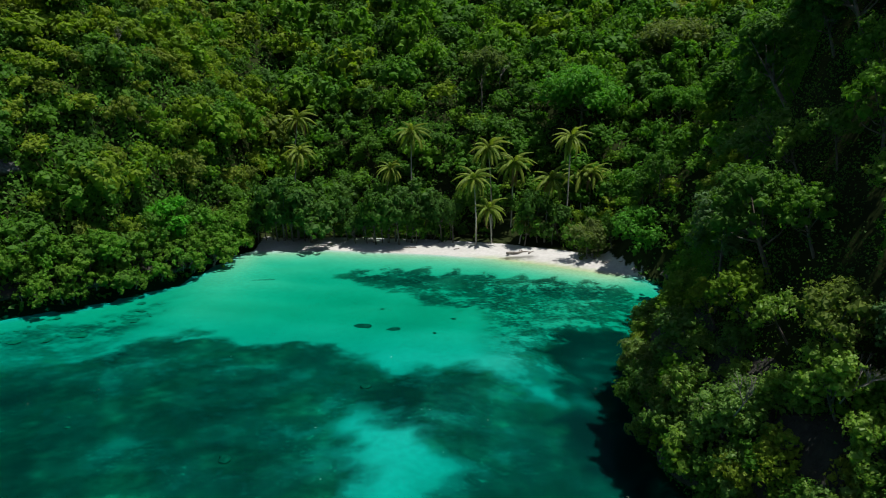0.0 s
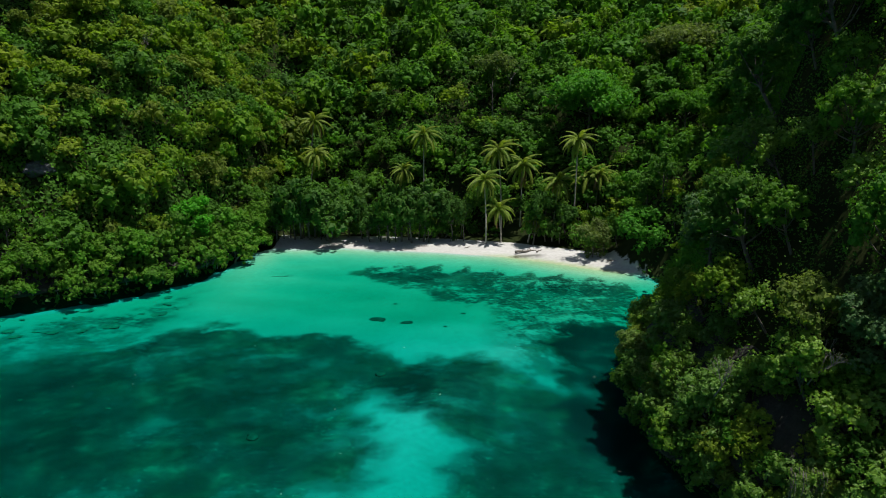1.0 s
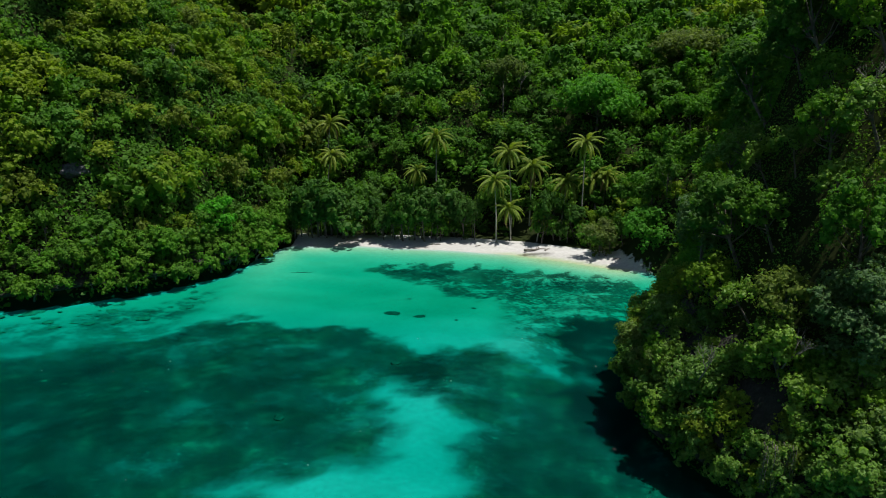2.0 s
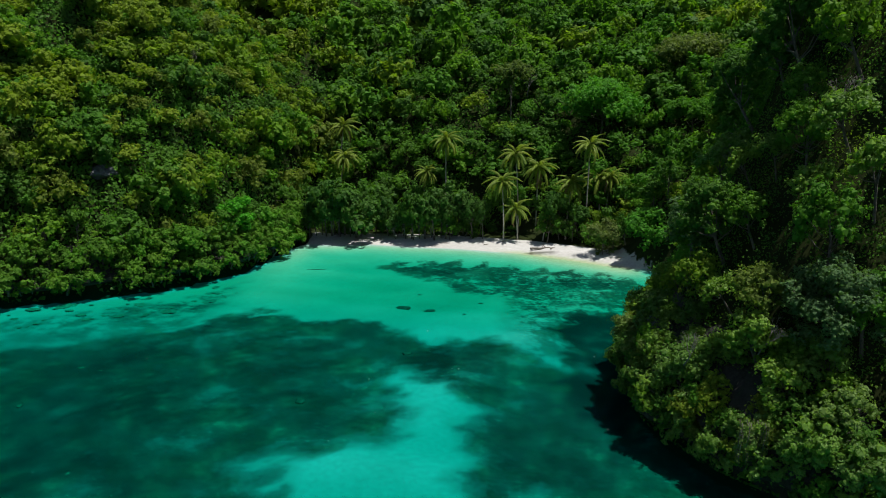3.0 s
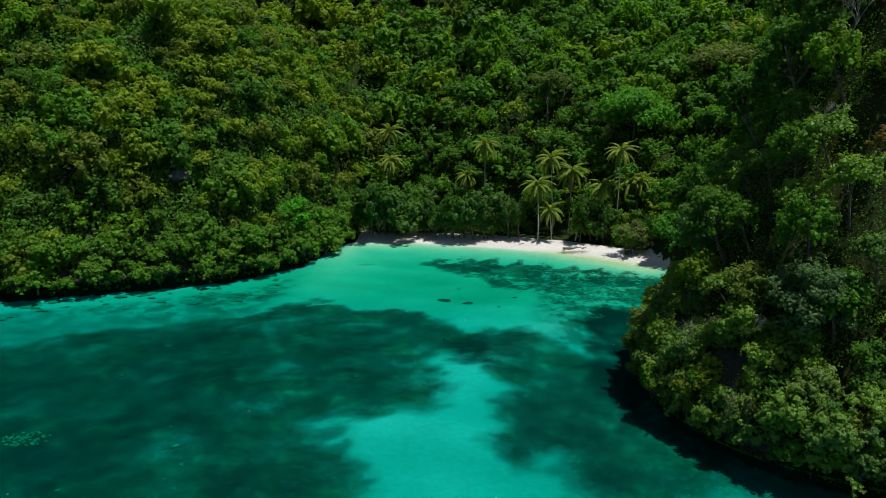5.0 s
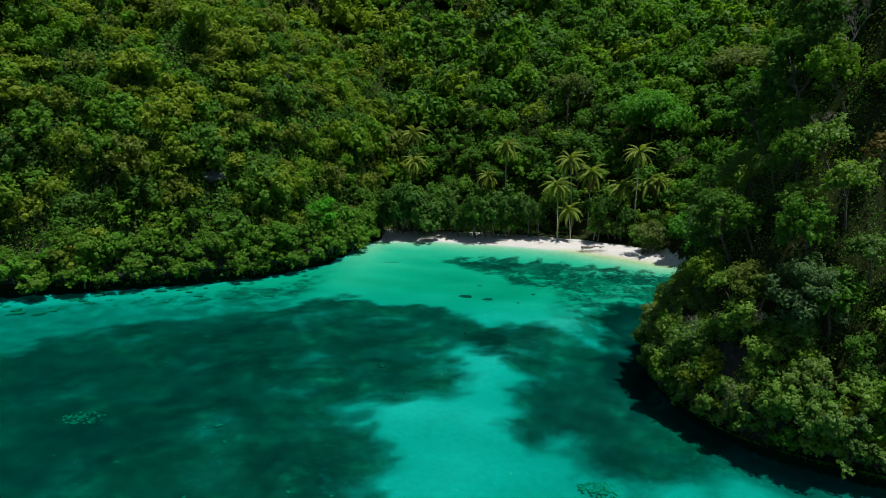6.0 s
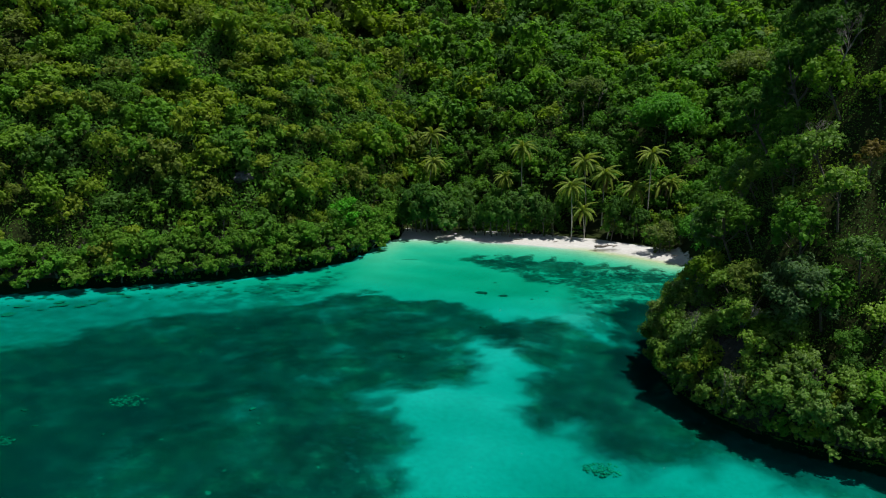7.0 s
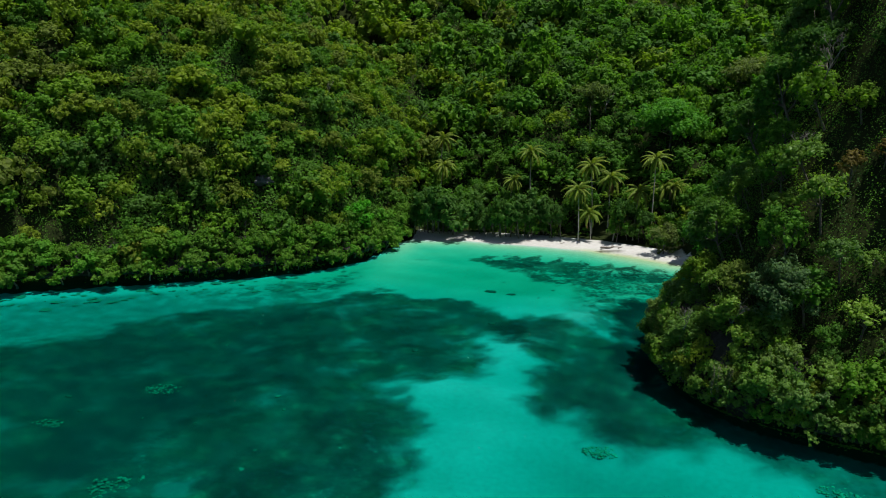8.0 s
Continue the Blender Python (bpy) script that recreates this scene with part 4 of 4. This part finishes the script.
def plate_coral_mesh(seed):
    bm = bmesh.new()
    r = random.Random(seed)
    for k in range(2):
        ring = [bm.verts.new((math.cos(a) * s, math.sin(a) * s, 0.0 if k else -0.06)) for a, s in ((i / 14 * math.tau, (1 if k else 0.86) * r.uniform(0.68, 1.18)) for i in range(14))]
        if k:
            mid = bm.verts.new((0, 0, -0.06))
            for i in range(14):
                bm.faces.new((mid, ring[i], ring[(i + 1) % 14]))
                bm.faces.new((low[i], low[(i + 1) % 14], ring[(i + 1) % 14], ring[i]))
        low = ring
    tube(bm, [(0, 0, -1.4), (0, 0, -0.1)], [0.25, 0.4], 7)
    return bm_mesh("plate_coral", bm, PLATE, flat=True)


def scatter_plates():
    r = random.Random(77)
    meshes = [plate_coral_mesh(i) for i in range(4)]
    for x, y, ix, iy in along_shore(3, 8, 0.75):
        s, out = r.uniform(0.2, 1.0) ** 2 + 0.12, r.uniform(1.5, 11)
        ob = new("plate_coral", r.choice(meshes))
        px, py = x - ix * out, y - iy * out
        ob.matrix_basis = pose(px, py, float(ground_height(px, py)) + r.uniform(0.02, 0.12), r.uniform(-5, 5), r.uniform(-5, 5), r.uniform(0, 360)) @ Matrix.Diagonal((s * 1.3, s, 1, 1))
        tagged(ob, "flat brown plate coral in the shallows under the cliff", "coral", "plate corals of the shallows")


scatter_plates()


def floating_leaves():
    r = random.Random(31)
    bm = bmesh.new()
    v = [bm.verts.new(c) for c in ((-0.16, 0, 0.0), (0, -0.07, 0.02), (0.18, 0, 0.05), (0, 0.07, 0.03))]
    bm.faces.new(v)
    bmesh.ops.solidify(bm, geom=bm.faces[:], thickness=0.012)
    me = bm_mesh("floating_leaf", bm, FLOATER, flat=True)
    spots = [(-1.4, 56.9), (-0.7, 56.8), (-19.9, 66.4), (-20.5, 61.5), (-18.8, 50.1), (-10, 52.9), (-5.1, 70), (4.3, 54.9), (0.5, 49.1), (8, 55.1), (3.1, 41.6), (3.5, 40.4), (-17, 27.1), (13.1, 43.2), (13.8, 23.6), (-26, 14.2), (26.1, 25.8)]
    spots += [(r.uniform(-45, 18), r.uniform(12, 72)) for _ in range(28)]
    for x, y in spots:
        ob = new("floating_leaf", me)
        s = r.uniform(0.35, 0.95)
        ob.matrix_basis = pose(x, y, 0.015, 0, 0, r.uniform(0, 360)) @ Matrix.Scale(s, 4)
        tagged(ob, "pale fallen leaf floating on the water", "leaf", "leaves on the water")


floating_leaves()

# ---- on the beach ----


def driftwood(x, y, length, thick, turn, seed, label):
    r = random.Random(seed)
    bm = bmesh.new()
    pts = [Vector((length * (i / 7 - 0.5), 0.12 * length * noise.noise(Vector((i * 0.5, seed, 0))), thick * (0.7 + 0.5 * noise.noise(Vector((i * 0.6, 3, seed)))))) for i in range(8)]
    tube(bm, pts, [thick * (1.0 - 0.6 * i / 7) for i in range(8)], 7)
    for k in (2, 4, 5):
        end = pts[k] + Vector((r.uniform(-0.2, 0.5), r.choice((-1, 1)) * r.uniform(0.2, 0.5), r.uniform(0.1, 0.4))) * length * 0.3
        tube(bm, [pts[k], pts[k].lerp(end, 0.5) + Vector((0, 0, 0.05)), end], [thick * 0.5, thick * 0.35, thick * 0.12], 5)
    ob = new("driftwood", bm_mesh("driftwood", bm, DEAD_WOOD))
    ob.matrix_basis = pose(x, y, float(ground_height(x, y)), 0, 0, turn)
    return tagged(ob, label, "driftwood", "driftwood of the beach")


driftwood(14.6, 126.0, 5.0, 0.28, 25, 1, "weathered grey driftwood log at the edge of the sand")
driftwood(17.0, 126.3, 2.4, 0.14, 60, 2, "weathered grey driftwood log at the edge of the sand")
for i, (x, y) in enumerate(((29.5, 117.5), (31.5, 115.5), (33.5, 112.5), (27.5, 121.0), (35.0, 110.8), (-6.0, 130.5), (3.0, 129.5))):
    driftwood(x, y, 1.6 + 0.4 * (i % 3), 0.11, 37 * i, 5 + i, "pale broken branch lying on the shaded sand")
driftwood(-28.6, 107.5, 3.6, 0.06, 14, 40, "thin sunken branch lying on the lagoon bed").data.materials[0] = CORAL


def bare_tree(x, y, z, height, seed, lean, label="bare grey branches of a dead tree"):
    """A leafless tree of forking twigs; z is its foot."""
    r = random.Random(seed)
    bm = bmesh.new()

    def grow(a, way, length, thick, level):
        mid = a + way * length * 0.5 + Vector((r.uniform(-1, 1), r.uniform(-1, 1), 0)) * length * 0.06
        b = a + way * length
        tube(bm, [a, mid, b], [thick, thick * 0.85, thick * 0.6], 5 if level < 2 else 4)
        if level < 4:
            for _ in range(3 if level else 4):
                turn = (way + Vector((r.uniform(-1, 1), r.uniform(-1, 1), r.uniform(-0.2, 0.6))) * 0.75).normalized()
                grow(mid.lerp(b, r.uniform(0.2, 1.0)), turn, length * r.uniform(0.5, 0.75), thick * 0.55, level + 1)

    grow(Vector((0, 0, 0)), Vector((lean * 0.5, -lean, 1)).normalized(), height * 0.5, 0.018 * height, 0)
    ob = new("bare_tree", bm_mesh("bare_tree", bm, DEAD_WOOD))
    ob.matrix_basis = pose(x, y, z, 0, 0, 0)
    return tagged(ob, label, "tree", "dead trees of the slopes")


for i, (x, y, z, h, lean) in enumerate(((18.2, 40.0, 7.5, 3.2, 0.5), (23.0, 37.5, 9.5, 3.5, 0.6), (24.5, 32.5, 3.0, 2.6, 0.6), (32.0, 45.5, 36.5, 5.0, 0.4), (29.0, 43.0, 28.0, 3.6, 0.5),
                                        (-58.0, 98.5, 13.5, 3.6, 0.3), (-54.0, 117.0, 35.0, 4.0, 0.3), (-68.0, 88.0, 13.0, 3.4, 0.4), (13.0, 164.0, 33.0, 6.0, 0.2))):
    bare_tree(x, y, z, h, i, lean)


def rock_outcrop(x, y, z, size, seed, turn):
    """A ragged limestone face with upright flutes."""
    bm = bmesh.new()
    bmesh.ops.create_icosphere(bm, subdivisions=4, radius=1.0)
    for v in bm.verts:
        flute = 0.22 * noise.noise(Vector((v.co.x * 5, v.co.y * 5, v.co.z * 0.8 + seed)))
        k = 1 + 0.4 * noise.noise(v.co * 1.5 + Vector((seed, 0, 0))) + flute
        v.co = Vector((v.co.x * size[0] * k, v.co.y * size[1] * k, v.co.z * size[2] * k))
    ob = new("rock_outcrop", bm_mesh("rock_outcrop", bm, PALE_ROCK, flat=True))
    ob.matrix_basis = pose(x, y, z, 0, 0, turn)
    return tagged(ob, "grey fluted limestone face among the trees", "rock", "bare rocks of the slopes")


rock_outcrop(-60.9, 94.8, 17.6, (2.4, 1.5, 1.15), 3, 40)


def hanging_vines(x, y, top, seed):
    r = random.Random(seed)
    rr = np.random.RandomState(seed)
    root = new("hanging_vines")
    root.matrix_basis = Matrix.Translation((x, y, top))
    spots = []
    for _ in range(16):
        bm = bmesh.new()
        p = Vector((r.uniform(-1.0, 1.0), r.uniform(-0.5, 0.5), 0))
        drop = r.uniform(1.6, 3.6)
        pts = [p + Vector((0.1 * math.sin(i * 1.3), 0.1 * math.cos(i), -drop * i / 5)) for i in range(6)]
        tube(bm, pts, [0.03, 0.025, 0.025, 0.02, 0.02, 0.01], 4)
        part("stem", bm_mesh("stem", bm, BARK), root)
        spots += [q.lerp(s, r.random()) for q, s in zip(pts[:-1], pts[1:]) for _ in range(12)]
    c = np.array([tuple(s) for s in spots]) + rr.normal(size=(len(spots), 3)) * 0.1
    part("foliage", leaf_mesh("foliage", leaves(c, unit(rr.normal(size=c.shape) + (-0.3, -0.6, 0.3)), 0.2, 0.12, rr), LEAF_DULL), root)
    tagged(root, "curtain of yellowish hanging vines over the water", "vines")


hanging_vines(21.6, 33.6, 5.6, 4)
palm(-65.5, 83.5, 3.0, 60, 0.42, 0.3)
